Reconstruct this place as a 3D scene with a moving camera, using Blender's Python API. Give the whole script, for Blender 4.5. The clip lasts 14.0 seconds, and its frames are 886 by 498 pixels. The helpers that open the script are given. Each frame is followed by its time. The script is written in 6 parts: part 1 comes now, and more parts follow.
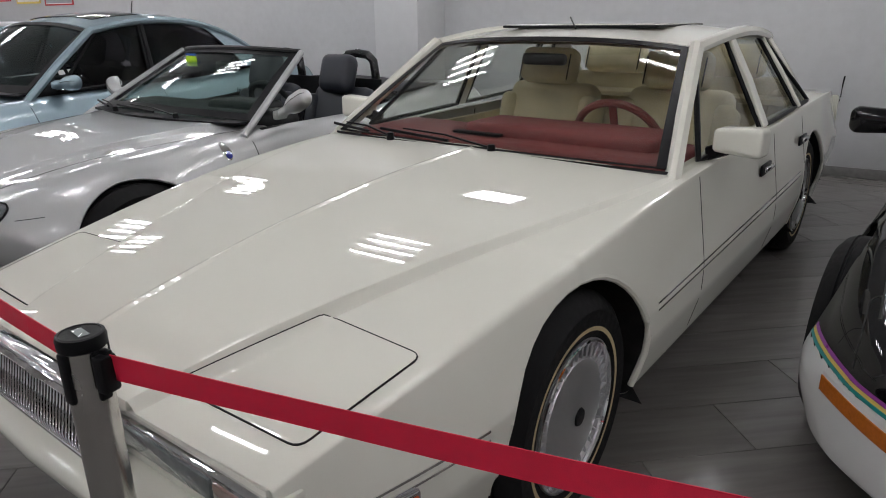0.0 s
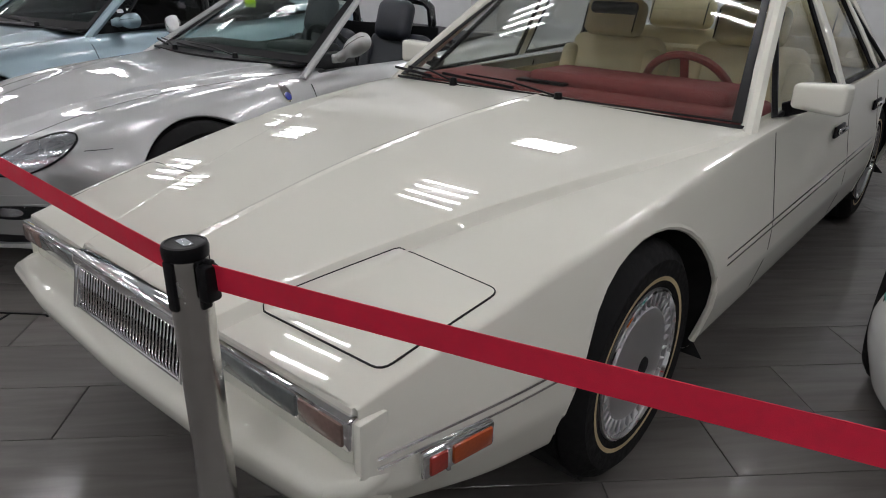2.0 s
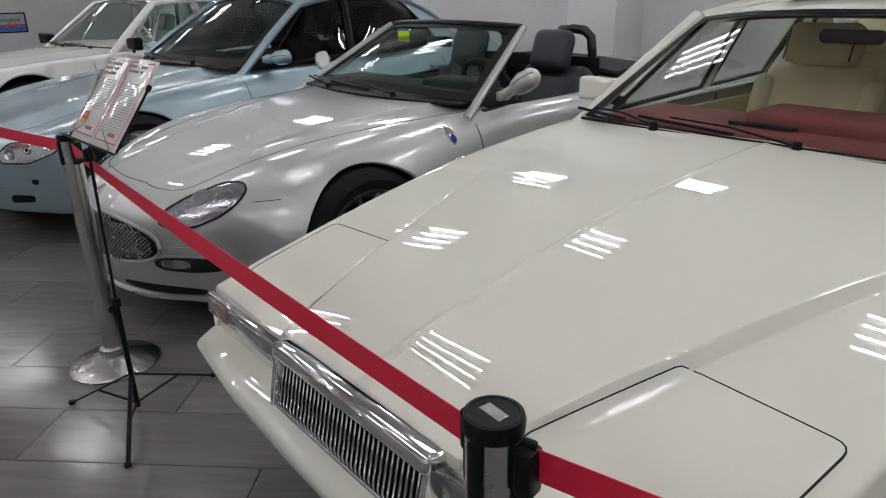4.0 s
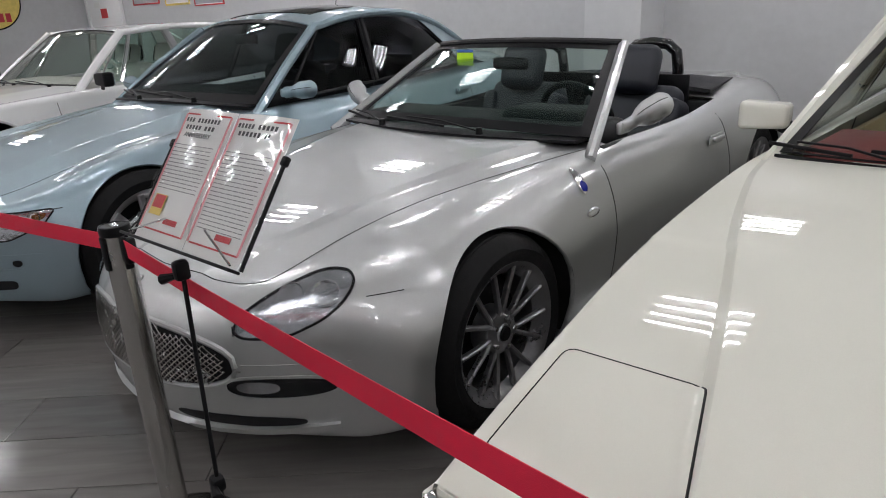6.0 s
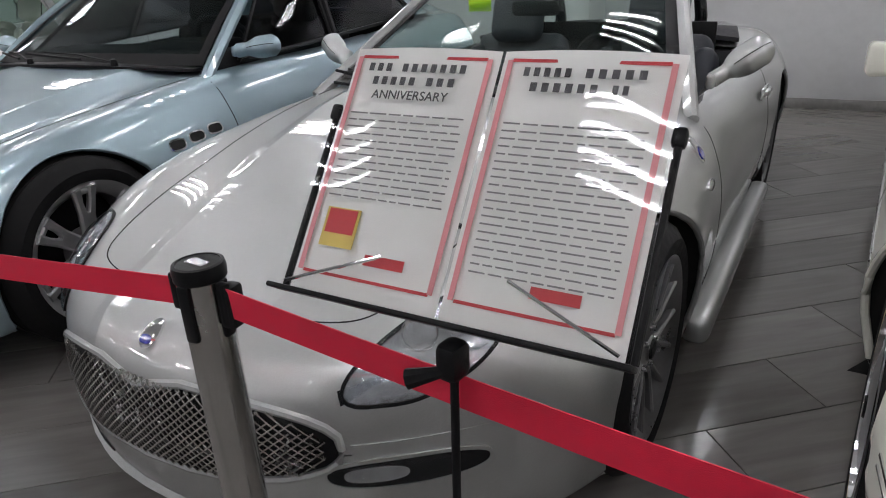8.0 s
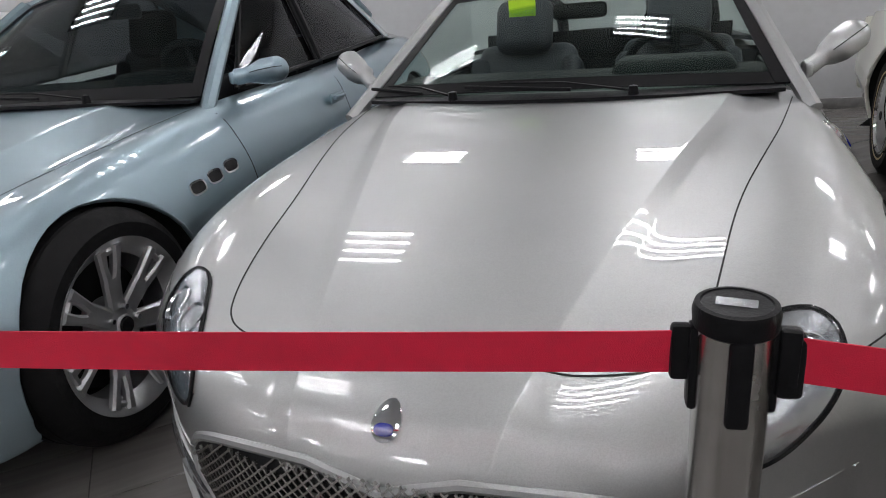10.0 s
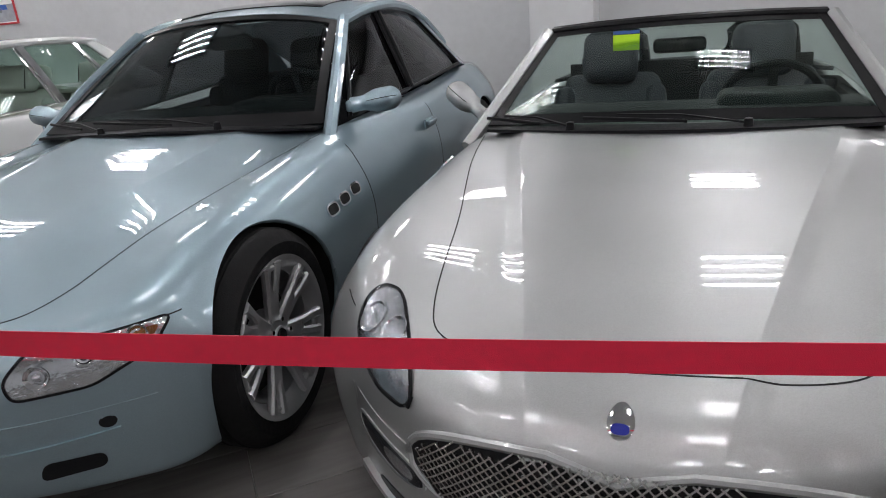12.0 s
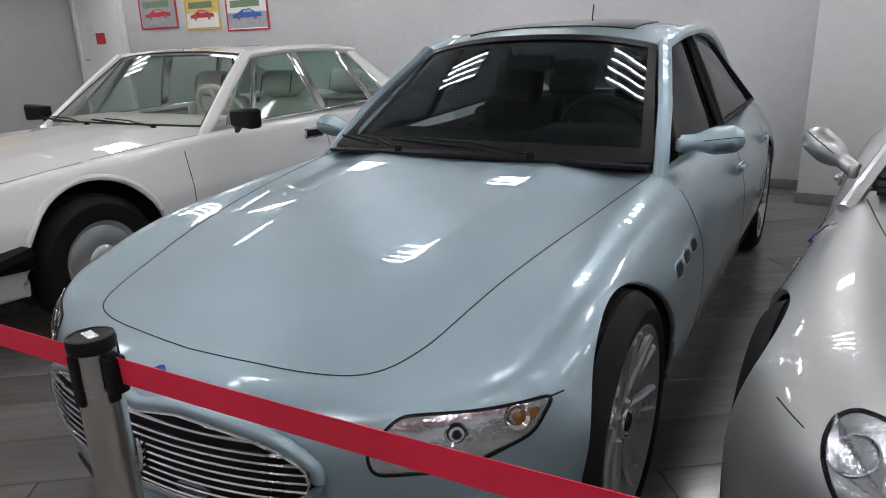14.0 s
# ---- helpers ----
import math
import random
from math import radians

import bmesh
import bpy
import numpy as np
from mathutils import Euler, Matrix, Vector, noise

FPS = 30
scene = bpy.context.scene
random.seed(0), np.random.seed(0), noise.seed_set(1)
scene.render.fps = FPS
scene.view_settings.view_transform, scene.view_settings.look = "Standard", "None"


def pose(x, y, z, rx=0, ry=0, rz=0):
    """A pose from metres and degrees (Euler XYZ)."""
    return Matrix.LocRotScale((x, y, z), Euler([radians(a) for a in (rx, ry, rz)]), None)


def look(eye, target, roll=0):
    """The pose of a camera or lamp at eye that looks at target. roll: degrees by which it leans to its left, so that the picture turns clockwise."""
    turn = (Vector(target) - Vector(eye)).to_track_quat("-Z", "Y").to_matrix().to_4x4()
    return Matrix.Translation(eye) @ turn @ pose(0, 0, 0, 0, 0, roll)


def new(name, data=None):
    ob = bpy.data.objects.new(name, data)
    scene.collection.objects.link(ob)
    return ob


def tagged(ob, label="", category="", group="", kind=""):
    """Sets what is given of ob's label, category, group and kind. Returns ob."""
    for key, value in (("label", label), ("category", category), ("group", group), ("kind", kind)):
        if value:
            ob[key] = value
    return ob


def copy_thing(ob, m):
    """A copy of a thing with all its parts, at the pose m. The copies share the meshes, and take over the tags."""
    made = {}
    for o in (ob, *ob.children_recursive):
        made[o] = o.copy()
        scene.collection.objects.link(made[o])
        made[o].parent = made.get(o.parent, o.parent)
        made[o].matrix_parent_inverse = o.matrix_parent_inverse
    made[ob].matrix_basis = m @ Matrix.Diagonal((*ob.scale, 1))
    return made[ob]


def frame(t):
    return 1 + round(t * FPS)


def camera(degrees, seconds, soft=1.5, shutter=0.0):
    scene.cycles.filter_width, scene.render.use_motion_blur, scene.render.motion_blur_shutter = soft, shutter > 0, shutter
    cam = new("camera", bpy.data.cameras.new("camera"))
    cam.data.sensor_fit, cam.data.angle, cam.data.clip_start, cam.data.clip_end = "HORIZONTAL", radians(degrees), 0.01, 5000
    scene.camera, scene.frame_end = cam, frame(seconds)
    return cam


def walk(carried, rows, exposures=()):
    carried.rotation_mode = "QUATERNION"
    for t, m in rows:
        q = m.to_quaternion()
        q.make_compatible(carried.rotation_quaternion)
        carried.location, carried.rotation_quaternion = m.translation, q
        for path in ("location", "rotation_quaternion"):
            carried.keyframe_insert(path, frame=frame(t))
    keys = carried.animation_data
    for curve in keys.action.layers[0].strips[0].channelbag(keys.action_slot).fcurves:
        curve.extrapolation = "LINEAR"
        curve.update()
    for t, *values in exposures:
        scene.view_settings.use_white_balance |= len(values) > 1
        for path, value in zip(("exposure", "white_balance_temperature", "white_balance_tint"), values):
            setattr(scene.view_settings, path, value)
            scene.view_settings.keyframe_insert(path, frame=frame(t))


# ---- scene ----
cam = camera(67.0, 14.0, soft=1.0)
PATH = [
    (0, (1.720, -0.256, 1.363), (0.462, 1.155, 0.71), -0.6),
    (0.5, (1.638, -0.297, 1.338), (0.427, 1.157, 0.689), 0.6),
    (1, (1.645, -0.324, 1.326), (0.364, 1.069, 0.678), 1.8),
    (1.5, (1.670, -0.344, 1.304), (0.346, 0.953, 0.554), 2.2),
    (2, (1.659, -0.337, 1.312), (0.358, 0.977, 0.548), 1.1),
    (2.5, (1.646, -0.355, 1.324), (0.345, 0.977, 0.595), 0.8),
    (3, (1.569, -0.384, 1.33), (0.194, 0.866, 0.59), 1.6),
    (3.5, (1.387, -0.369, 1.346), (-0.094, 0.761, 0.618), -0.2),
    (4, (1.179, -0.353, 1.355), (-0.332, 0.747, 0.643), -1.0),
    (4.2, (1.079, -0.354, 1.352), (-0.440, 0.753, 0.669), -2.5),
    (6.3, (0.025, -0.477, 1.357), (-1.353, 0.809, 0.688), -3.0),
    (6.5, (-0.065, -0.497, 1.335), (-1.368, 0.863, 0.663), -1.8),
    (7, (-0.254, -0.489, 1.327), (-1.531, 0.873, 0.61), -2.7),
    (7.2, (-0.348, -0.446, 1.31), (-1.607, 0.914, 0.557), -3.4),
    (9.3, (-1.249, -0.548, 1.24), (-2.132, 1.084, 0.495), -4.3),
    (9.5, (-1.322, -0.544, 1.225), (-2.224, 1.079, 0.483), -7.0),
    (10, (-1.469, -0.608, 1.187), (-2.342, 1.048, 0.482), -5.0),
    (10.5, (-1.544, -0.71, 1.196), (-2.415, 0.967, 0.541), -3.9),
    (11, (-1.614, -0.748, 1.237), (-2.542, 0.882, 0.542), -4.7),
    (11.5, (-1.662, -0.832, 1.263), (-2.505, 0.873, 0.644), -4.9),
    (12, (-1.729, -0.9, 1.281), (-2.651, 0.75, 0.626), -4.9),
    (12.5, (-1.896, -0.883, 1.274), (-3.009, 0.656, 0.648), -5.2),
    (13, (-2.06, -0.878, 1.29), (-3.34, 0.538, 0.693), -3.5),
    (13.5, (-2.219, -0.902, 1.315), (-3.533, 0.491, 0.738), -3.6),
    (14, (-2.439, -0.928, 1.323), (-3.742, 0.475, 0.746), -1.8),
]
# the clip's own exposure drifts as it pans from the cream car to the darker ones
EXPOSURES = [(0, -0.05), (4.2, -0.08), (7.0, 0.14), (14.0, 0.14)]
walk(cam, [(t, look(eye, target, roll)) for t, eye, target, roll in PATH], EXPOSURES)

# ---------------------------------------------------------------- world, light
WALL_YAW = 10.4
world = bpy.data.worlds.new("world")
scene.world = world
world.use_nodes = True
world.node_tree.nodes["Background"].inputs[0].default_value = (0.6, 0.65, 0.7, 1)
world.node_tree.nodes["Background"].inputs[1].default_value = 0.02
LAMP_POWER = 52.0

# ---------------------------------------------------------------- materials


def mat(name, color, rough=0.5, metal=0.0, coat=0.0, vary=0.0, scale=30.0, bump=0.0, bscale=80.0, emit=0.0, spec=0.5):
    """Principled material with colour variation at two scales and a fine relief."""
    m = bpy.data.materials.new(name)
    m.use_nodes = True
    nt = m.node_tree
    b = nt.nodes["Principled BSDF"]
    b.inputs["Base Color"].default_value = (*color, 1)
    b.inputs["Roughness"].default_value = rough
    b.inputs["Metallic"].default_value = metal
    b.inputs["Coat Weight"].default_value = coat
    b.inputs["Coat Roughness"].default_value = 0.006
    b.inputs["Specular IOR Level"].default_value = spec
    tc = nt.nodes.new("ShaderNodeTexCoord")
    if vary > 0:
        n1 = nt.nodes.new("ShaderNodeTexNoise")
        n2 = nt.nodes.new("ShaderNodeTexNoise")
        n1.inputs["Scale"].default_value, n2.inputs["Scale"].default_value = scale, scale * 0.08
        n1.inputs["Detail"].default_value = 4
        nt.links.new(tc.outputs["Object"], n1.inputs["Vector"])
        nt.links.new(tc.outputs["Object"], n2.inputs["Vector"])
        add = nt.nodes.new("ShaderNodeMath")
        add.operation = "ADD"
        nt.links.new(n1.outputs["Fac"], add.inputs[0])
        nt.links.new(n2.outputs["Fac"], add.inputs[1])
        ramp = nt.nodes.new("ShaderNodeMapRange")
        ramp.inputs["From Min"].default_value, ramp.inputs["From Max"].default_value = 0.7, 1.3
        ramp.inputs["To Min"].default_value, ramp.inputs["To Max"].default_value = 1 - vary, 1 + vary
        nt.links.new(add.outputs[0], ramp.inputs["Value"])
        hsv = nt.nodes.new("ShaderNodeHueSaturation")
        hsv.inputs["Color"].default_value = (*color, 1)
        nt.links.new(ramp.outputs[0], hsv.inputs["Value"])
        nt.links.new(hsv.outputs[0], b.inputs["Base Color"])
        rr = nt.nodes.new("ShaderNodeMapRange")
        rr.inputs["From Min"].default_value, rr.inputs["From Max"].default_value = 0.7, 1.3
        rr.inputs["To Min"].default_value, rr.inputs["To Max"].default_value = rough * 0.8, min(1, rough * 1.2)
        nt.links.new(add.outputs[0], rr.inputs["Value"])
        nt.links.new(rr.outputs[0], b.inputs["Roughness"])
    if bump > 0:
        nb = nt.nodes.new("ShaderNodeTexNoise")
        nb.inputs["Scale"].default_value = bscale
        nb.inputs["Detail"].default_value = 3
        nt.links.new(tc.outputs["Object"], nb.inputs["Vector"])
        bp = nt.nodes.new("ShaderNodeBump")
        bp.inputs["Strength"].default_value = bump
        bp.inputs["Distance"].default_value = 0.002
        nt.links.new(nb.outputs["Fac"], bp.inputs["Height"])
        nt.links.new(bp.outputs[0], b.inputs["Normal"])
    if emit > 0:
        b.inputs["Emission Color"].default_value = (*color, 1)
        b.inputs["Emission Strength"].default_value = emit
    return m


def paint(name, color, metal, rough=0.35, flake=0.06):
    """Clear-coated car paint, with metallic flakes."""
    m = mat(name, color, rough, metal, coat=1.0, spec=0.5 if metal else 0.0)
    nt = m.node_tree
    b = nt.nodes["Principled BSDF"]
    tc = nt.nodes["Texture Coordinate"]
    vo = nt.nodes.new("ShaderNodeTexVoronoi")
    vo.inputs["Scale"].default_value = 900
    big = nt.nodes.new("ShaderNodeTexNoise")
    big.inputs["Scale"].default_value = 3
    nt.links.new(tc.outputs["Object"], vo.inputs["Vector"])
    nt.links.new(tc.outputs["Object"], big.inputs["Vector"])
    sep = nt.nodes.new("ShaderNodeSeparateColor")
    nt.links.new(vo.outputs["Color"], sep.inputs[0])
    add = nt.nodes.new("ShaderNodeMath")
    add.operation = "ADD"
    nt.links.new(sep.outputs[0], add.inputs[0])
    nt.links.new(big.outputs["Fac"], add.inputs[1])
    mr = nt.nodes.new("ShaderNodeMapRange")
    mr.inputs["From Min"].default_value, mr.inputs["From Max"].default_value = 0.2, 1.8
    mr.inputs["To Min"].default_value, mr.inputs["To Max"].default_value = 1 - flake, 1 + flake
    nt.links.new(add.outputs[0], mr.inputs["Value"])
    hsv = nt.nodes.new("ShaderNodeHueSaturation")
    hsv.inputs["Color"].default_value = (*color, 1)
    nt.links.new(mr.outputs[0], hsv.inputs["Value"])
    nt.links.new(hsv.outputs[0], b.inputs["Base Color"])
    return m


def glass(name, tint, rough=0.0):
    """A thin pane: it lets tinted light through and mirrors by its angle."""
    m = bpy.data.materials.new(name)
    m.use_nodes = True
    nt = m.node_tree
    nt.nodes.remove(nt.nodes["Principled BSDF"])
    out = nt.nodes["Material Output"]
    tr = nt.nodes.new("ShaderNodeBsdfTransparent")
    tr.inputs[0].default_value = (*tint, 1)
    gl = nt.nodes.new("ShaderNodeBsdfGlossy")
    gl.inputs["Roughness"].default_value = rough
    lw = nt.nodes.new("ShaderNodeLayerWeight")
    lw.inputs["Blend"].default_value = 0.5
    pw = nt.nodes.new("ShaderNodeMath")
    pw.operation = "POWER"
    pw.inputs[1].default_value = 5.0
    nt.links.new(lw.outputs["Facing"], pw.inputs[0])
    fr = nt.nodes.new("ShaderNodeMapRange")
    fr.inputs["To Min"].default_value, fr.inputs["To Max"].default_value = 0.035, 0.85
    nt.links.new(pw.outputs[0], fr.inputs["Value"])
    mx = nt.nodes.new("ShaderNodeMixShader")
    nt.links.new(fr.outputs[0], mx.inputs[0])
    nt.links.new(tr.outputs[0], mx.inputs[1])
    nt.links.new(gl.outputs[0], mx.inputs[2])
    nt.links.new(mx.outputs[0], out.inputs[0])
    return m


def floor_mat():
    """Grey wood-look porcelain: streaks along each plank and a tone of its own."""
    m = mat("plank_tile", (0.17, 0.165, 0.16), 0.22, bump=0.08, bscale=60)
    nt = m.node_tree
    b = nt.nodes["Principled BSDF"]
    tc = nt.nodes["Texture Coordinate"]
    mp = nt.nodes.new("ShaderNodeMapping")
    mp.inputs["Scale"].default_value = (2.5, 22, 1)
    oi = nt.nodes.new("ShaderNodeObjectInfo")
    add = nt.nodes.new("ShaderNodeVectorMath")
    nt.links.new(tc.outputs["Object"], add.inputs[0])
    nt.links.new(oi.outputs["Random"], add.inputs[1])
    nt.links.new(add.outputs[0], mp.inputs["Vector"])
    n = nt.nodes.new("ShaderNodeTexNoise")
    n.inputs["Scale"].default_value, n.inputs["Detail"].default_value, n.inputs["Distortion"].default_value = 1.0, 6, 0.6
    nt.links.new(mp.outputs[0], n.inputs["Vector"])
    mix = nt.nodes.new("ShaderNodeMix")
    mix.data_type = "RGBA"
    mix.inputs[6].default_value = (0.108, 0.101, 0.095, 1)
    mix.inputs[7].default_value = (0.215, 0.203, 0.192, 1)
    nt.links.new(n.outputs["Fac"], mix.inputs[0])
    hsv = nt.nodes.new("ShaderNodeHueSaturation")
    mr = nt.nodes.new("ShaderNodeMapRange")
    mr.inputs["To Min"].default_value, mr.inputs["To Max"].default_value = 0.82, 1.15
    nt.links.new(oi.outputs["Random"], mr.inputs["Value"])
    nt.links.new(mr.outputs[0], hsv.inputs["Value"])
    nt.links.new(mix.outputs[2], hsv.inputs["Color"])
    nt.links.new(hsv.outputs[0], b.inputs["Base Color"])
    rr = nt.nodes.new("ShaderNodeMapRange")
    rr.inputs["To Min"].default_value, rr.inputs["To Max"].default_value = 0.07, 0.24
    nt.links.new(n.outputs["Fac"], rr.inputs["Value"])
    nt.links.new(rr.outputs[0], b.inputs["Roughness"])
    return m


M_WALL = mat("wall_paint", (0.54, 0.548, 0.556), 0.7, vary=0.05, scale=14, bump=0.15, bscale=160)
M_COLUMN = mat("column_paint", (0.63, 0.635, 0.64), 0.65, vary=0.04, scale=10, bump=0.15, bscale=160)
M_CEIL = mat("ceiling_paint", (0.55, 0.55, 0.545), 0.8, vary=0.04, scale=6)
M_FLOOR = floor_mat()
M_GROUT = mat("grout", (0.22, 0.215, 0.205), 0.8, vary=0.2, scale=40)
M_SKIRT = mat("skirting_tile", (0.19, 0.185, 0.18), 0.35, vary=0.2, scale=20)
M_PEARL = paint("pearl_white_paint", (0.74, 0.735, 0.655), 0.0, 0.32, 0.03)
M_SILVER = paint("silver_paint", (0.505, 0.515, 0.512), 0.90, 0.46, 0.16)
M_BLUE = paint("ice_blue_paint", (0.335, 0.435, 0.485), 0.92, 0.47, 0.16)
M_WHITE = paint("white_paint", (0.80, 0.80, 0.79), 0.0, 0.3, 0.02)
M_BLACK = paint("black_paint", (0.006, 0.006, 0.007), 0.0, 0.2, 0.1)
M_RUBBER = mat("tyre_rubber", (0.009, 0.009, 0.0095), 0.75, spec=0.2, vary=0.25, scale=60, bump=0.3, bscale=200)
M_TRIM = mat("black_plastic", (0.009, 0.009, 0.010), 0.42, spec=0.14, vary=0.2, scale=90, bump=0.15, bscale=400)
M_GAP = mat("shut_gap", (0.012, 0.012, 0.012), 0.9, vary=0.1)
M_UNDER = mat("underside", (0.006, 0.006, 0.006), 0.9, vary=0.3, scale=20)
M_CHROME = mat("chrome", (0.82, 0.82, 0.83), 0.07, 1.0, vary=0.03, scale=50)
M_STEEL = mat("brushed_steel", (0.56, 0.55, 0.53), 0.24, 1.0, vary=0.05, scale=30)
M_ALLOY = mat("alloy_silver", (0.56, 0.56, 0.57), 0.36, 0.85, vary=0.05, scale=80)
M_DARKALLOY = mat("alloy_graphite", (0.33, 0.33, 0.34), 0.32, 0.9, vary=0.08, scale=80)
M_GOLD = mat("tyre_gold_line", (0.52, 0.42, 0.24), 0.7, vary=0.15, scale=90)
M_TAPE = mat("red_webbing", (0.72, 0.016, 0.055), 0.55, vary=0.10, scale=60, bump=0.4, bscale=900)
M_RED = mat("dash_red", (0.20, 0.035, 0.035), 0.62, vary=0.12, scale=30, bump=0.2, bscale=500)
M_CREAM = mat("cream_leather", (0.60, 0.52, 0.33), 0.5, vary=0.12, scale=18, bump=0.3, bscale=150)
M_GREYLEATHER = mat("grey_leather", (0.30, 0.29, 0.28), 0.5, vary=0.10, scale=18, bump=0.3, bscale=150)
M_DARKLEATHER = mat("navy_leather", (0.018, 0.021, 0.030), 0.5, vary=0.2, scale=20, bump=0.3, bscale=150)
M_WHITELEATHER = mat("white_leather", (0.62, 0.61, 0.57), 0.5, vary=0.08, scale=18, bump=0.3, bscale=150)
M_CLOTH = mat("hood_cloth", (0.025, 0.025, 0.030), 0.85, vary=0.2, scale=40, bump=0.5, bscale=500)
M_DASH = mat("dark_dash", (0.012, 0.013, 0.015), 0.6, spec=0.25, vary=0.15, scale=40, bump=0.2, bscale=500)
M_WOOD = mat("wheel_burgundy", (0.16, 0.035, 0.03), 0.35, vary=0.15, scale=30)
M_CORNER = mat("amber_bulb", (0.30, 0.13, 0.04), 0.12, 0.4, coat=0.8, vary=0.2, scale=60)
M_MARKER = mat("marker_lens", (0.42, 0.075, 0.02), 0.12, coat=0.8, vary=0.15, scale=120)
M_AMBER = mat("amber_lens", (0.55, 0.15, 0.02), 0.12, coat=0.6, vary=0.15, scale=120)
M_DULLLENS = mat("dull_lens", (0.20, 0.13, 0.11), 0.15, coat=0.8, vary=0.15, scale=120)
M_REDLENS = mat("red_lens", (0.35, 0.03, 0.02), 0.12, coat=0.6, vary=0.15, scale=120)
M_LENS = mat("lamp_lens", (0.16, 0.18, 0.18), 0.10, 0.2, coat=1.0, vary=0.15, scale=60)
M_REFLECTOR = mat("lamp_reflector", (0.72, 0.73, 0.75), 0.10, 1.0, vary=0.15, scale=60, bump=0.9, bscale=45)
M_PROJECTOR = mat("lamp_projector", (0.05, 0.05, 0.055), 0.15, 0.6, vary=0.1)
M_LAMPDARK = mat("lamp_grey", (0.52, 0.53, 0.55), 0.20, 0.9, vary=0.2, scale=40, bump=0.5, bscale=22)
M_ENAMEL = mat("blue_enamel", (0.02, 0.03, 0.28), 0.2, coat=1.0, vary=0.05)
M_PAPER = mat("paper", (0.82, 0.82, 0.80), 0.5, vary=0.03, scale=20, coat=0.5)
M_INK = mat("ink", (0.20, 0.20, 0.205), 0.6, vary=0.1)
M_PINK = mat("pink_border", (0.72, 0.28, 0.30), 0.5, vary=0.06)
M_REDINK = mat("red_ink", (0.55, 0.04, 0.05), 0.5, vary=0.06)
M_LIME = mat("lime_sticker", (0.50, 0.80, 0.02), 0.5, vary=0.04)
M_BLUEINK = mat("blue_ink", (0.04, 0.12, 0.42), 0.5, vary=0.06)
M_SUN = mat("yellow_print", (0.72, 0.55, 0.14), 0.5, vary=0.15, scale=20)
M_GREENPRINT = mat("green_print", (0.16, 0.24, 0.15), 0.5, vary=0.2, scale=20)
M_TEAL = mat("teal_stripe", (0.02, 0.30, 0.28), 0.3, vary=0.05)
M_PURPLE = mat("purple_stripe", (0.30, 0.05, 0.32), 0.3, vary=0.05)
M_GREYPRINT = mat("grey_print", (0.34, 0.35, 0.38), 0.5, vary=0.2, scale=20)
M_TITLE = mat("title_ink", (0.07, 0.07, 0.075), 0.6, vary=0.1)
M_TUBE = mat("lit_tube", (0.985, 0.97, 1.0), 0.5, emit=LAMP_POWER)
M_LOUVRE = mat("lamp_housing", (0.07, 0.07, 0.073), 0.4, vary=0.04)
M_DOOR = mat("door_paint", (0.80, 0.80, 0.80), 0.45, vary=0.03)
G_CLEAR = glass("windscreen_glass", (0.94, 0.955, 0.94))
G_GREEN = glass("greenish_glass", (0.80, 0.875, 0.845))
G_SMOKE = glass("smoke_glass", (0.60, 0.66, 0.66))
G_DARK = glass("dark_glass", (0.38, 0.38, 0.40))
G_LAMP = glass("lamp_cover", (0.93, 0.94, 0.95))
M_BODYCLEAR = glass("clear_sleeve", (0.97, 0.97, 0.97))

# ---------------------------------------------------------------- mesh helpers


def part(name, bm, material, parent=None, label="", sharp=38):
    """Links a bmesh as one mesh object under a thing or a part."""
    me = bpy.data.meshes.new(name)
    lim = math.radians(sharp)
    bm.normal_update()
    for f in bm.faces:
        f.smooth = True
    for e in bm.edges:
        if len(e.link_faces) == 2 and e.calc_face_angle(0) > lim:
            e.smooth = False
    bm.to_mesh(me)
    bm.free()
    me.materials.append(material)
    ob = new(name, me)
    if parent is not None:
        ob.parent = parent
    if label:
        tagged(ob, label)
    return ob


def base(name, m, label, category, group="", kind=""):
    ob = new(name)
    ob.empty_display_size = 0.1
    ob.matrix_world = m
    return tagged(ob, label, category, group, kind)


def box(size, at=(0, 0, 0), bevel=0.0, bm=None, rot=None, seg=2):
    """A box with rounded edges, added to bm."""
    b = bmesh.new()
    bmesh.ops.create_cube(b, size=1)
    bmesh.ops.scale(b, vec=size, verts=b.verts)
    if bevel > 0:
        bmesh.ops.bevel(b, geom=b.edges[:], offset=bevel, segments=seg, affect="EDGES", profile=0.5)
    if rot is not None:
        bmesh.ops.transform(b, matrix=rot, verts=b.verts)
    bmesh.ops.translate(b, vec=at, verts=b.verts)
    return merged(b, bm)


def merged(b, bm):
    if bm is None:
        return b
    me = bpy.data.meshes.new("tmp")
    b.to_mesh(me)
    b.free()
    bm.from_mesh(me)
    bpy.data.meshes.remove(me)
    return bm


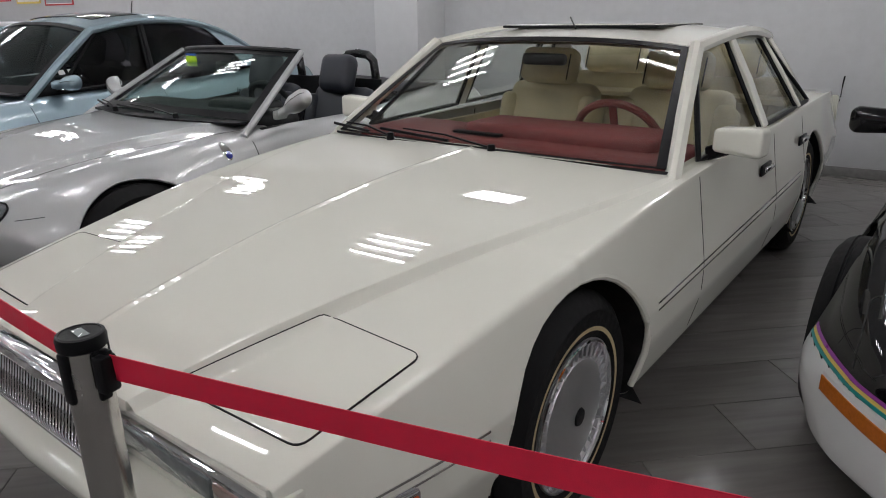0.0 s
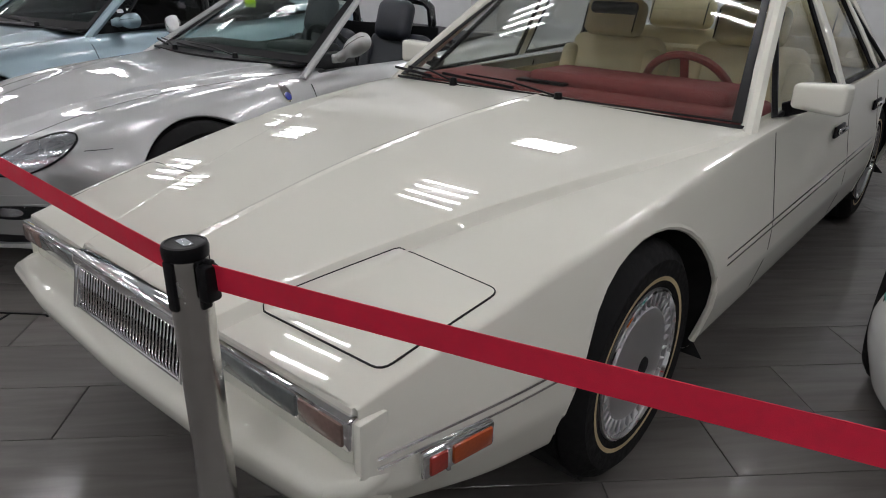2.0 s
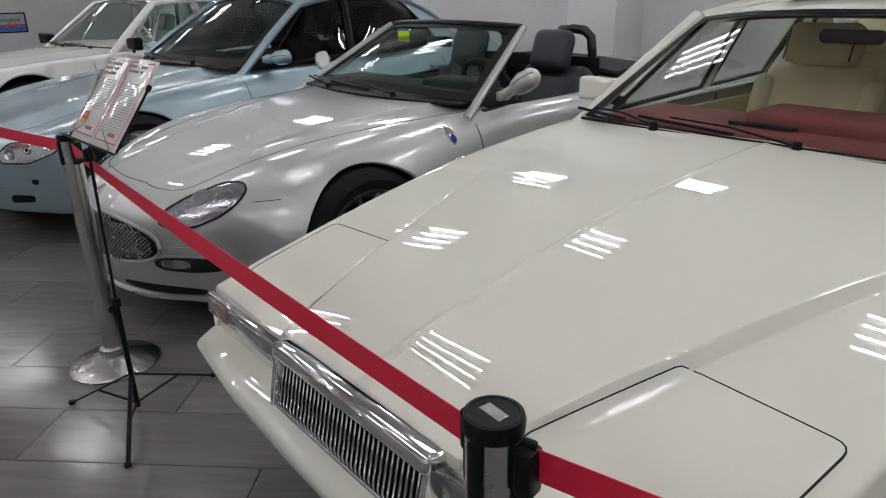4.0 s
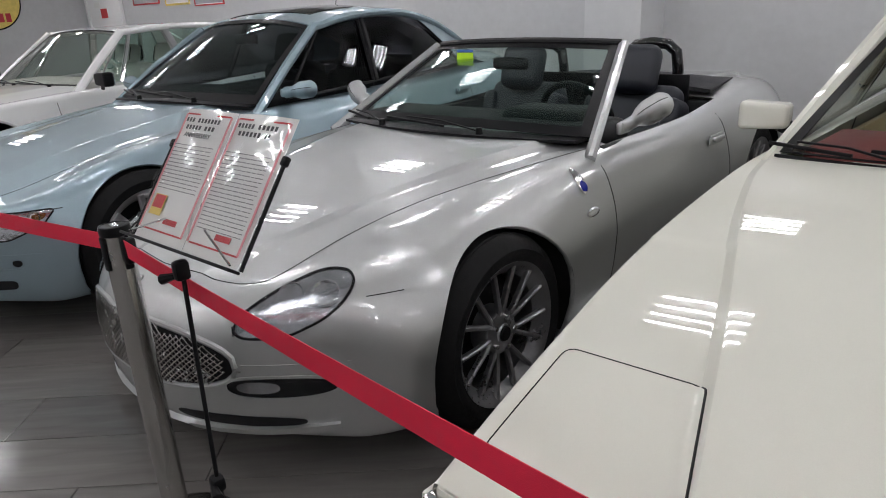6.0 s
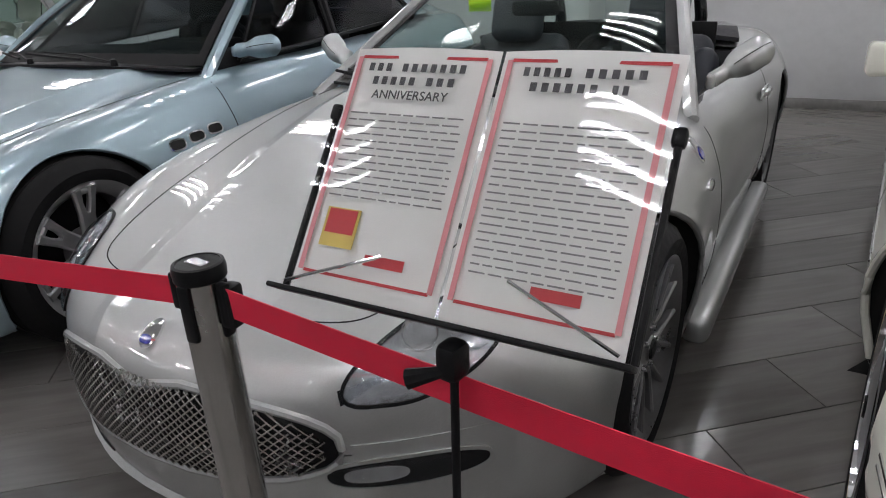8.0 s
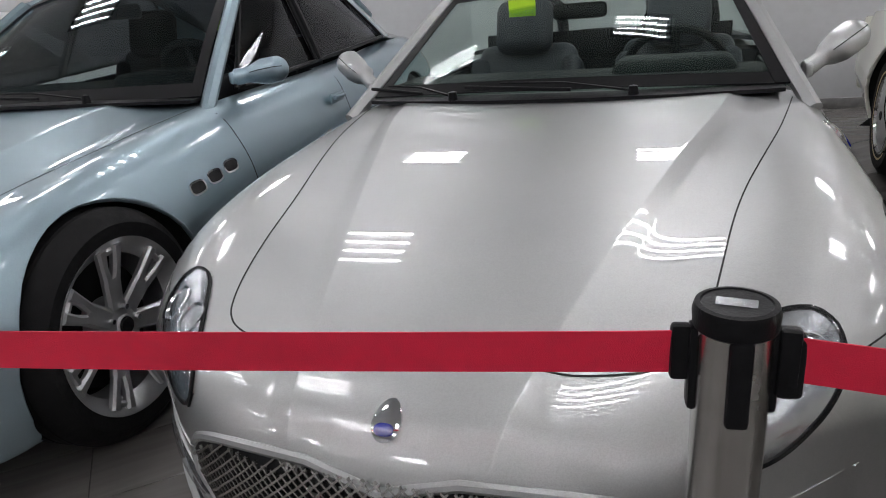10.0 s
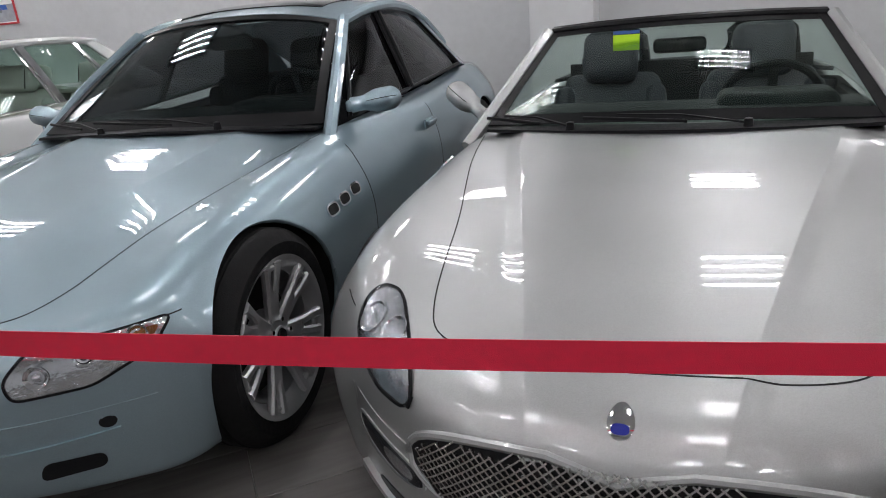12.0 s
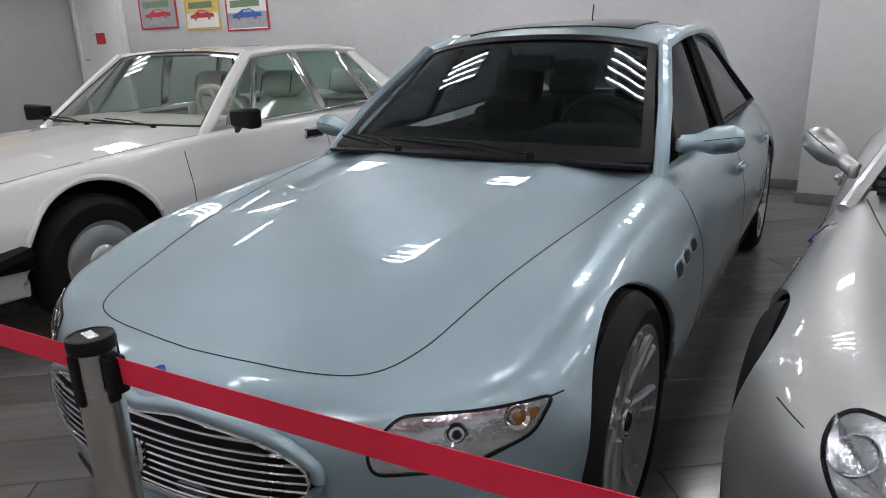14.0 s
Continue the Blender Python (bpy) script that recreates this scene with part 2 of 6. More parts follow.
def lathe(profile, n=48, axis="z", bm=None, arc=2 * math.pi):
    """Turns a profile of (radius, height) about an axis."""
    b = bm or bmesh.new()
    rows = []
    closed = abs(arc - 2 * math.pi) < 1e-6
    for k in range(n if closed else n + 1):
        a = arc * k / n
        c, s = math.cos(a), math.sin(a)
        if axis == "z":
            rows.append([b.verts.new((r * c, r * s, h)) for r, h in profile])
        else:
            rows.append([b.verts.new((h, r * c, r * s)) for r, h in profile])
    for k in range(n):
        p, q = rows[k], rows[(k + 1) % len(rows)]
        for i in range(len(profile) - 1):
            b.faces.new((p[i], q[i], q[i + 1], p[i + 1]))
    bmesh.ops.remove_doubles(b, verts=b.verts, dist=1e-5)
    bmesh.ops.recalc_face_normals(b, faces=b.faces)
    return b


def tube(points, radius, n=8, bm=None, closed=False):
    """A round bar along points; radius a number or one for each point."""
    b = bm or bmesh.new()
    pts = [Vector(p) for p in points]
    rings = []
    for i, p in enumerate(pts):
        if closed:
            t = pts[(i + 1) % len(pts)] - pts[i - 1]
        else:
            t = pts[min(i + 1, len(pts) - 1)] - pts[max(i - 1, 0)]
        t.normalize()
        u = t.cross(Vector((0, 0, 1)) if abs(t.z) < 0.95 else Vector((1, 0, 0))).normalized()
        v = t.cross(u)
        r = radius[i] if isinstance(radius, (list, tuple)) else radius
        rings.append([b.verts.new(p + (u * math.cos(2 * math.pi * k / n) + v * math.sin(2 * math.pi * k / n)) * r) for k in range(n)])
    m = len(rings)
    for i in range(m if closed else m - 1):
        p, q = rings[i], rings[(i + 1) % m]
        for k in range(n):
            b.faces.new((p[k], p[(k + 1) % n], q[(k + 1) % n], q[k]))
    if not closed:
        b.faces.new(rings[0][::-1])
        b.faces.new(rings[-1])
    return b


def sheet(fn, nu, nv, thick=0.0, bm=None):
    """A grid of points fn(u, v), made thick against its normal."""
    b = bmesh.new()
    g = [[b.verts.new(fn(i / nu, j / nv)) for j in range(nv + 1)] for i in range(nu + 1)]
    for i in range(nu):
        for j in range(nv):
            b.faces.new((g[i][j], g[i + 1][j], g[i + 1][j + 1], g[i][j + 1]))
    if thick:
        b.normal_update()
        bmesh.ops.solidify(b, geom=b.faces[:], thickness=thick)
    return merged(b, bm)


def pane(a, b_, c, d, bulge, nu=10, nv=8, thick=0.005, margin=0.0):
    """A curved four-cornered panel: a, b_ along the bottom, d, c along the top; bulge: a vector in its middle."""
    A, B, C, D, W = (Vector(p) for p in (a, b_, c, d, bulge))

    def fn(u, v):
        u, v = margin + u * (1 - 2 * margin), margin + v * (1 - 2 * margin)
        return (A * (1 - u) + B * u) * (1 - v) + (D * (1 - u) + C * u) * v + W * (4 * u * (1 - u) * (0.6 + 1.6 * v * (1 - v)))
    return sheet(fn, nu, nv, thick)


def bar(points, width, depth, out, bm=None, bevel=0.006):
    """A flat bar swept along points: width across, depth along out."""
    b = bmesh.new()
    pts = [Vector(p) for p in points]
    rings = []
    for i, p in enumerate(pts):
        t = (pts[min(i + 1, len(pts) - 1)] - pts[max(i - 1, 0)]).normalized()
        o = Vector(out)
        o = (o - t * o.dot(t)).normalized()
        s = t.cross(o)
        w = (width[i] if isinstance(width, (list, tuple)) else width) / 2
        d = depth / 2
        e = min(bevel, w * 0.6, d * 0.6)
        ring = [(-w + e, -d), (w - e, -d), (w, -d + e), (w, d - e), (w - e, d), (-w + e, d), (-w, d - e), (-w, -d + e)]
        rings.append([b.verts.new(p + s * x + o * y) for x, y in ring])
    for p, q in zip(rings, rings[1:]):
        for k in range(8):
            b.faces.new((p[k], p[(k + 1) % 8], q[(k + 1) % 8], q[k]))
    b.faces.new(rings[0][::-1])
    b.faces.new(rings[-1])
    bmesh.ops.recalc_face_normals(b, faces=b.faces)
    return merged(b, bm)


def curve(keys):
    """A smooth function through (place, value) keys, with no overshoot."""
    xs = np.array([k[0] for k in keys], float)
    ys = np.array([k[1] for k in keys], float)
    h = np.diff(xs)
    d = np.diff(ys) / h
    m = np.zeros(len(xs))
    m[0], m[-1] = d[0], d[-1]
    for i in range(1, len(xs) - 1):
        if d[i - 1] * d[i] > 0:
            w1, w2 = 2 * h[i] + h[i - 1], h[i] + 2 * h[i - 1]
            m[i] = (w1 + w2) / (w1 / d[i - 1] + w2 / d[i])

    def f(x):
        if x <= xs[0]:
            return float(ys[0])
        if x >= xs[-1]:
            return float(ys[-1])
        i = int(np.searchsorted(xs, x) - 1)
        t = (x - xs[i]) / h[i]
        return float((1 + 2 * t) * (1 - t) ** 2 * ys[i] + t * (1 - t) ** 2 * h[i] * m[i] + t * t * (3 - 2 * t) * ys[i + 1] + t * t * (t - 1) * h[i] * m[i + 1])
    return f


# ---------------------------------------------------------------- car bodies


class Shell:
    """A car's lofted skin: sections along y, swept back at the nose and tail, with wheel arches and a cabin opening cut."""

    def __init__(self, y0, y1, section, sweep, tail_sweep, arches, arch_r, opening, step=0.024):
        ys = []
        n = 26
        for k in range(n):
            ys.append(y0 + 0.30 * (1 - math.cos(0.5 * math.pi * k / n)) * 1.0)
        y = ys[-1]
        while y < y1 - 0.30:
            y += step
            ys.append(y)
        y_end = ys[-1]
        for k in range(1, 13):
            ys.append(y_end + (y1 - y_end) * math.sin(0.5 * math.pi * k / 12))
        b = bmesh.new()
        rows = []
        for y in ys:
            pts, radii = section(y)
            w0, z0 = pts[0]
            half = self.rounded([(0, z0), (w0 * 0.8, z0)] + pts, [0.3, 0.5] + radii)
            wmax = max(p[0] for p in half)
            row = []
            for sgn, pts in ((1, half), (-1, half[-2::-1])):
                for x, z in pts:
                    r = min(1.0, abs(x) / max(wmax, 0.01))
                    yy = y + sweep(r, y) - tail_sweep(r, y)
                    row.append(b.verts.new((sgn * x, yy, z)))
            rows.append(row)
        for p, q in zip(rows, rows[1:]):
            for i in range(len(p) - 1):
                b.faces.new((p[i], p[i + 1], q[i + 1], q[i]))
        bmesh.ops.recalc_face_normals(b, faces=b.faces)
        b.normal_update()
        from mathutils.bvhtree import BVHTree
        self.tree = BVHTree.FromBMesh(b)
        kill = []
        for f in b.faces:
            c = f.calc_center_median()
            cut = False
            for ya, za in arches:
                if abs(c.x) > 0.5 and math.hypot(c.y - ya, c.z - za) < arch_r and (abs(f.normal.x) > 0.25 or f.normal.z < -0.3):
                    cut = True
            if opening(c) and f.normal.z > 0.3:
                cut = True
            if cut:
                kill.append(f)
        bmesh.ops.delete(b, geom=kill, context="FACES")
        for v in b.verts:
            if not v.is_boundary:
                continue
            for ya, za in arches:
                d = math.hypot(v.co.y - ya, v.co.z - za)
                if abs(v.co.x) > 0.5 and abs(d - arch_r) < 0.06 and v.co.z > za - arch_r * 0.75:
                    v.co.y = ya + (v.co.y - ya) * arch_r / d
                    v.co.z = za + (v.co.z - za) * arch_r / d
                    if v.co.z > 0.2:
                        hit_, _ = self.cast("side" if v.co.x > 0 else "other", v.co.y, v.co.z)
                        if hit_ is not None and abs(hit_.x - v.co.x) < 0.2:
                            v.co.x = hit_.x
        loose = [v for v in b.verts if not v.link_faces]
        bmesh.ops.delete(b, geom=loose, context="VERTS")
        self.bm = b

    @staticmethod
    def rounded(pts, radii, m=9, k=5):
        out = [pts[0]]
        prev = pts[0]
        for i in range(1, len(pts) - 1):
            p, r = pts[i], radii[i - 1] / 2
            a = tuple(p[j] + (pts[i - 1][j] - p[j]) * r for j in (0, 1))
            c = tuple(p[j] + (pts[i + 1][j] - p[j]) * r for j in (0, 1))
            for s in range(1, k):
                out.append(tuple(prev[j] + (a[j] - prev[j]) * s / k for j in (0, 1)))
            for s in range(m + 1):
                t = s / m
                out.append(tuple(a[j] * (1 - t) ** 2 + 2 * p[j] * t * (1 - t) + c[j] * t * t for j in (0, 1)))
            prev = c
        for s in range(1, k + 1):
            out.append(tuple(prev[j] + (pts[-1][j] - prev[j]) * s / k for j in (0, 1)))
        return out

    def hit(self, o, d):
        p, n, _, _ = self.tree.ray_cast(Vector(o), Vector(d).normalized())
        if p is not None and n.dot(Vector(d)) > 0:
            n = -n
        return p, n

    def cast(self, view, a, b):
        """Where a 2D point of a view (front: x, z; top: x, y; side: y, z at +x; other: y, z at -x) lies on the skin."""
        if view == "front":
            p, n = self.hit((a, -5, b), (0, 1, 0))
        elif view == "top":
            p, n = self.hit((a, b, 5), (0, 0, -1))
        elif view == "side":
            p, n = self.hit((5, a, b), (-1, 0, 0))
        else:
            p, n = self.hit((-5, a, b), (1, 0, 0))
        return p, n

    def line(self, view, pts, width=0.006, lift=0.0015, depth=0.004, steps=12, closed=False, bm=None):
        """A narrow strip laid on the skin along a 2D polyline."""
        out = []
        seq = list(pts) + ([pts[0]] if closed else [])
        for p, q in zip(seq, seq[1:]):
            for s in range(steps):
                t = s / steps
                out.append((p[0] + (q[0] - p[0]) * t, p[1] + (q[1] - p[1]) * t))
        out.append(seq[-1])
        hits = [h for h in (self.cast(view, *p) for p in out) if h[0] is not None]
        b = bmesh.new()
        rings = []
        for i, (p, n) in enumerate(hits):
            t = hits[min(i + 1, len(hits) - 1)][0] - hits[max(i - 1, 0)][0]
            s = t.cross(n).normalized() * width / 2
            rings.append([b.verts.new(v) for v in (p - s - n * depth, p - s + n * lift, p + s + n * lift, p + s - n * depth)])
        for p, q in zip(rings, rings[1:]):
            if (p[1].co - q[1].co).length > 0.25:
                continue
            for k in range(3):
                b.faces.new((p[k], p[k + 1], q[k + 1], q[k]))
        bmesh.ops.recalc_face_normals(b, faces=b.faces)
        return merged(b, bm)

    def patch(self, view, outline, lift=0.004, rings=7, dome=0.0, sink=0.02, bm=None):
        """A panel that follows the skin inside a 2D outline, with a rim that goes into it."""
        n = len(outline)
        c = (sum(p[0] for p in outline) / n, sum(p[1] for p in outline) / n)
        b = bmesh.new()

        def vert(a, z, up):
            p, nn = self.cast(view, a, z)
            return None if p is None else b.verts.new(p + nn * up)
        mid = vert(*c, lift + dome)
        rows = []
        for k in range(1, rings + 1):
            f = k / rings
            rows.append([vert(c[0] + (p[0] - c[0]) * f, c[1] + (p[1] - c[1]) * f, lift + dome * math.sqrt(max(0, 1 - f * f))) for p in outline])
        rows.append([vert(p[0], p[1], -sink) for p in outline])
        for i in range(n):
            tri = (mid, rows[0][i], rows[0][(i + 1) % n])
            if None not in tri:
                b.faces.new(tri)
            for p, q in zip(rows, rows[1:]):
                quad = (p[i], q[i], q[(i + 1) % n], p[(i + 1) % n])
                if None not in quad:
                    b.faces.new(quad)
        bmesh.ops.recalc_face_normals(b, faces=b.faces)
        return merged(b, bm)


def superoval(cx, cz, w, h, p=2.0, n=32, tilt=0.0):
    out = []
    for k in range(n):
        a = 2 * math.pi * k / n
        c, s = math.cos(a), math.sin(a)
        x = w * math.copysign(abs(c) ** (2 / p), c)
        z = h * math.copysign(abs(s) ** (2 / p), s)
        t = math.radians(tilt)
        out.append((cx + x * math.cos(t) - z * math.sin(t), cz + x * math.sin(t) + z * math.cos(t)))
    return out


def eased(pts, n=6):
    """A smooth line near the points of a polyline."""
    out = [pts[0]]
    for a, b, c in zip(pts, pts[1:], pts[2:]):
        p = ((a[0] + b[0]) / 2, (a[1] + b[1]) / 2) if a is not pts[0] else a
        q = ((b[0] + c[0]) / 2, (b[1] + c[1]) / 2) if c is not pts[-1] else c
        for s in range(1, n + 1):
            t = s / n
            out.append(tuple(p[k] * (1 - t) ** 2 + 2 * b[k] * t * (1 - t) + q[k] * t * t for k in (0, 1)))
    return out


def rounded_poly(corners, r=0.03, n=4):
    out = []
    m = len(corners)
    for i in range(m):
        p, a, c = Vector(corners[i]), Vector(corners[i - 1]), Vector(corners[(i + 1) % m])
        u, v = (a - p).normalized() * r, (c - p).normalized() * r
        for s in range(n + 1):
            t = s / n
            q = (p + u) * (1 - t) ** 2 + 2 * p * t * (1 - t) + (p + v) * t * t
            out.append((q.x, q.y))
    # even steps along the sides
    fine = []
    for i in range(len(out)):
        p, q = Vector(out[i]), Vector(out[(i + 1) % len(out)])
        k = max(1, int((q - p).length / 0.05))
        for s in range(k):
            w = p.lerp(q, s / k)
            fine.append((w.x, w.y))
    return fine


def arch_parts(car, shell, arches, r, half, liner_mat, body_mat, lip=0.018, inner=0.56):
    """The rounded lips of the wheel arches and the dark housings behind them."""
    for ya, za in arches:
        for sgn, view in ((1, "side"), (-1, "other")):
            b = bmesh.new()
            pts = []
            for k in range(25):
                a = math.radians(-22 + 224 * k / 24)
                y, z = ya + (r + 0.012) * math.cos(a), za + (r + 0.012) * math.sin(a)
                p, n = shell.cast(view, y, max(z, 0.16))
                if p is not None:
                    pts.append(Vector((p.x - sgn * 0.006, ya + (r - 0.002) * math.cos(a), za + (r - 0.002) * math.sin(a))))
            if len(pts) > 3:
                part("arch_lip", tube(pts, lip * 0.6, 8), body_mat, car)
            hb = bmesh.new()
            rows = []
            for k in range(29):
                a = math.radians(-20 + 220 * k / 28)
                c, s = math.cos(a), math.sin(a)
                p, n = shell.cast(view, ya + (r + 0.014) * c, max(za + (r + 0.014) * s, 0.19))
                xo = (abs(p.x) if p is not None else half) - 0.010
                rows.append([hb.verts.new((sgn * x, ya + q * c, za + q * s)) for q, x in ((r + 0.003, xo), (r + 0.006, xo - 0.03), (r + 0.006, inner), (0.02, inner))])
            for p, q in zip(rows, rows[1:]):
                for k in range(3):
                    hb.faces.new((p[k], p[k + 1], q[k + 1], q[k]))
            bmesh.ops.recalc_face_normals(hb, faces=hb.faces)
            part("wheel_housing", hb, liner_mat, car)


def wheel(car, x, y, z, R, width, rim_r, style, sgn):
    """A wheel whose outer face looks to sgn * x."""
    hub = new("wheel")
    hub.parent = car
    hub.matrix_local = pose(x, y, z, 0, 0, 0 if sgn > 0 else 180)
    w = width / 2
    prof = [(rim_r - 0.015, -w + 0.02), (rim_r, -w + 0.005), (rim_r + 0.03, -w), (R - 0.045, -w - 0.004), (R - 0.014, -w + 0.018), (R, -w + 0.045), (R - 0.007, -w + 0.048), (R - 0.007, -w + 0.056), (R, -w + 0.059), (R, -0.006), (R - 0.007, -0.004), (R - 0.007, 0.004), (R, 0.006),
            (R, w - 0.059), (R - 0.007, w - 0.056), (R - 0.007, w - 0.048), (R, w - 0.045), (R - 0.014, w - 0.018), (R - 0.045, w + 0.004), (rim_r + 0.03, w), (rim_r, w - 0.005), (rim_r - 0.015, w - 0.02)]
    tyre = lathe(prof, 64, "x")
    part("tyre", tyre, M_RUBBER, hub)
    rim_m = {"fin": M_ALLOY, "mesh": M_DARKALLOY, "seven": M_ALLOY, "plain": M_ALLOY}[style]
    barrel = lathe([(rim_r - 0.012, -w + 0.03), (rim_r - 0.04, -w + 0.06), (rim_r - 0.045, w - 0.05), (rim_r - 0.012, w - 0.012), (rim_r + 0.004, w - 0.002), (rim_r + 0.002, w - 0.02)], 64, "x")
    part("rim", barrel, rim_m, hub)
    part("brake_disc", lathe([(0.02, w - 0.115), (rim_r - 0.07, w - 0.115), (rim_r - 0.07, w - 0.135), (0.02, w - 0.135)], 40, "x"), M_TRIM, hub)
    if style == "fin":
        part("hubcap", lathe([(0.0, w + 0.006), (0.05, w + 0.006), (0.10, w + 0.004), (rim_r * 0.74, w - 0.006), (rim_r * 0.76, w - 0.014), (rim_r * 0.76, w - 0.03)], 48, "x"), rim_m, hub)
        for k in range(36):
            a = 2 * math.pi * k / 36
            b = box((0.012, 0.009, rim_r * 0.22), (w - 0.014, 0, rim_r * 0.86), 0.003, None, None, 1)
            bmesh.ops.rotate(b, cent=(0, 0, 0), matrix=Matrix.Rotation(a, 3, "X"), verts=b.verts)
            part("fin", b, rim_m, hub)
        part("backing", lathe([(rim_r * 0.70, w - 0.03), (rim_r * 0.98, w - 0.03)], 48, "x"), M_TRIM, hub)
        part("trim_ring", lathe([(rim_r * 0.955, w - 0.012), (rim_r * 0.97, w + 0.004), (rim_r * 1.0, w + 0.002)], 64, "x"), M_CHROME, hub)
        part("centre_badge", lathe([(0.0, w + 0.012), (0.024, w + 0.011), (0.028, w + 0.004)], 24, "x"), M_TRIM, hub)
        part("gold_line", lathe([(rim_r + 0.024, w + 0.0012), (rim_r + 0.036, w + 0.0020)], 64, "x"), M_GOLD, hub)
    elif style in ("mesh", "seven"):
        n = 7
        part("hub", lathe([(0.0, w - 0.022), (0.03, w - 0.022), (0.034, w - 0.028), (0.075, w - 0.035), (0.085, w - 0.06), (0.085, w - 0.10)], 40, "x"), rim_m, hub)
        for k in range(n):
            a = 2 * math.pi * k / n
            b = bmesh.new()
            if style == "mesh":
                L = rim_r - 0.02
                for s in (-1, 1):
                    bar([(w - 0.045, 0.004 * s, 0.06), (w - 0.036, 0.013 * s, L * 0.42), (w - 0.030, 0.034 * s, L * 0.74), (w - 0.024, 0.052 * s, L)], [0.024, 0.017, 0.015, 0.018], 0.024, (1, 0, 0), b)
            else:
                L = rim_r - 0.015
                bar([(w - 0.045, 0, 0.05), (w - 0.034, 0, L * 0.62)], [0.060, 0.068], 0.026, (1, 0, 0), b, 0.010)
                for s in (-1, 1):
                    bar([(w - 0.034, 0.016 * s, L * 0.58), (w - 0.026, 0.026 * s, L * 0.78), (w - 0.016, 0.032 * s, L)], [0.032, 0.029, 0.036], 0.026, (1, 0, 0), b, 0.007)
                bar([(w - 0.022, -0.03, L * 0.94), (w - 0.022, 0.03, L * 0.94)], 0.02, 0.02, (1, 0, 0), b)
            bmesh.ops.rotate(b, cent=(0, 0, 0), matrix=Matrix.Rotation(a, 3, "X"), verts=b.verts)
            part("spoke", b, rim_m, hub)
        for k in range(5):
            a = 2 * math.pi * k / 5
            b = lathe([(0.0, w - 0.018), (0.008, w - 0.018), (0.010, w - 0.035)], 8, "x")
            bmesh.ops.translate(b, vec=(0, 0.056 * math.cos(a), 0.056 * math.sin(a)), verts=b.verts)
            part("wheel_bolt", b, M_CHROME, hub)
        part("centre_badge", lathe([(0.0, w - 0.014), (0.024, w - 0.015), (0.028, w - 0.024)], 24, "x"), M_TRIM, hub)
    else:
        part("hubcap", lathe([(0.0, w + 0.006), (0.06, w + 0.006), (0.08, w - 0.008), (rim_r * 0.6, w - 0.004), (rim_r * 0.9, w - 0.02), (rim_r * 0.98, w - 0.006)], 48, "x"), rim_m, hub)
    return hub


def seat(car, x, y, z, material, head="block", w=0.50, h=0.60, insert=None):
    """A car seat: cushion, back and headrest with seams."""
    s = new("seat")
    s.parent = car
    s.matrix_local = pose(x, y, z)
    part("cushion", box((w, 0.52, 0.18), (0, 0, 0), 0.06, None, None, 4), material, s)
    tilt = Matrix.Rotation(math.radians(-18), 4, "X")
    part("backrest", box((w, 0.16, h), (0, 0.27, h / 2), 0.065, None, tilt, 4), material, s)
    for k in (-0.16, -0.05, 0.05, 0.16):
        part("seam", box((0.005, 0.012, h * 0.75), (k * w * 2, 0.195, h * 0.5), 0.002, None, tilt, 1), M_TRIM if material is M_DARKLEATHER else material, s)
    for k in (-1, 1):
        part("bolster", box((0.10, 0.20, h * 0.8), (k * w * 0.46, 0.25, h * 0.48), 0.045, None, tilt, 3), material, s)
    if insert is not None:
        part("insert", box((w * 0.6, 0.14, h * 0.45), (0, 0.26, h * 0.30), 0.05, None, tilt, 3), insert, s)
    if head == "block":
        part("headrest", box((w * 0.62, 0.13, 0.19), (0, 0.27, h + 0.085), 0.05, None, tilt, 4), material, s)
        for k in (-1, 1):
            part("piping", box((0.006, 0.008, 0.14), (k * w * 0.27, 0.205, h + 0.085), 0.002, None, tilt, 1), M_TRIM, s)
    else:
        part("headrest", box((w * 0.56, 0.13, 0.26), (0, 0.27, h + 0.08), 0.06, None, tilt, 4), material, s)
    return s


def steering(car, x, y, z, material, r=0.19, lean=-62):
    s = new("steering_wheel")
    s.parent = car
    s.matrix_local = pose(x, y, z, lean, 0, 0)
    part("rim", tube([(r * math.cos(a), r * math.sin(a), 0) for a in [2 * math.pi * k / 40 for k in range(40)]], 0.017, 8, None, True), material, s)
    part("boss", lathe([(0, 0.0), (0.07, -0.005), (0.085, -0.03), (0.05, -0.06)], 24), material, s)
    for a in (0, math.pi, -math.pi / 2):
        part("spoke", bar([(0.04 * math.cos(a), 0.04 * math.sin(a), -0.02), (r * math.cos(a), r * math.sin(a), 0)], 0.035, 0.012, (0, 0, 1)), material, s)


def wiper(car, shell_z, x0, y0, x1, y1, z0, z1):
    w = new("wiper")
    w.parent = car
    part("arm", bar([(x0, y0, z0), ((x0 + x1) / 2, (y0 + y1) / 2, (z0 + z1) / 2 + 0.02), (x1, y1, z1 + 0.015)], [0.014, 0.011, 0.008], 0.007, (0, 0, 1)), M_TRIM, w)
    part("blade", bar([(x0 * 0.55 + x1 * 0.45, y0 * 0.55 + y1 * 0.45 - 0.01, z0 * 0.55 + z1 * 0.45), (x1 * 1.28 - x0 * 0.28, y1 * 1.28 - y0 * 0.28 - 0.01, z1 * 1.28 - z0 * 0.28)], 0.010, 0.012, (0, 0, 1)), M_TRIM, w)
    part("pivot", lathe([(0, z0 + 0.018), (0.014, z0 + 0.014), (0.018, z0 - 0.02)], 14), M_TRIM, w)
    w.children[2].location = (x0, y0, 0)

# ---------------------------------------------------------------- the room


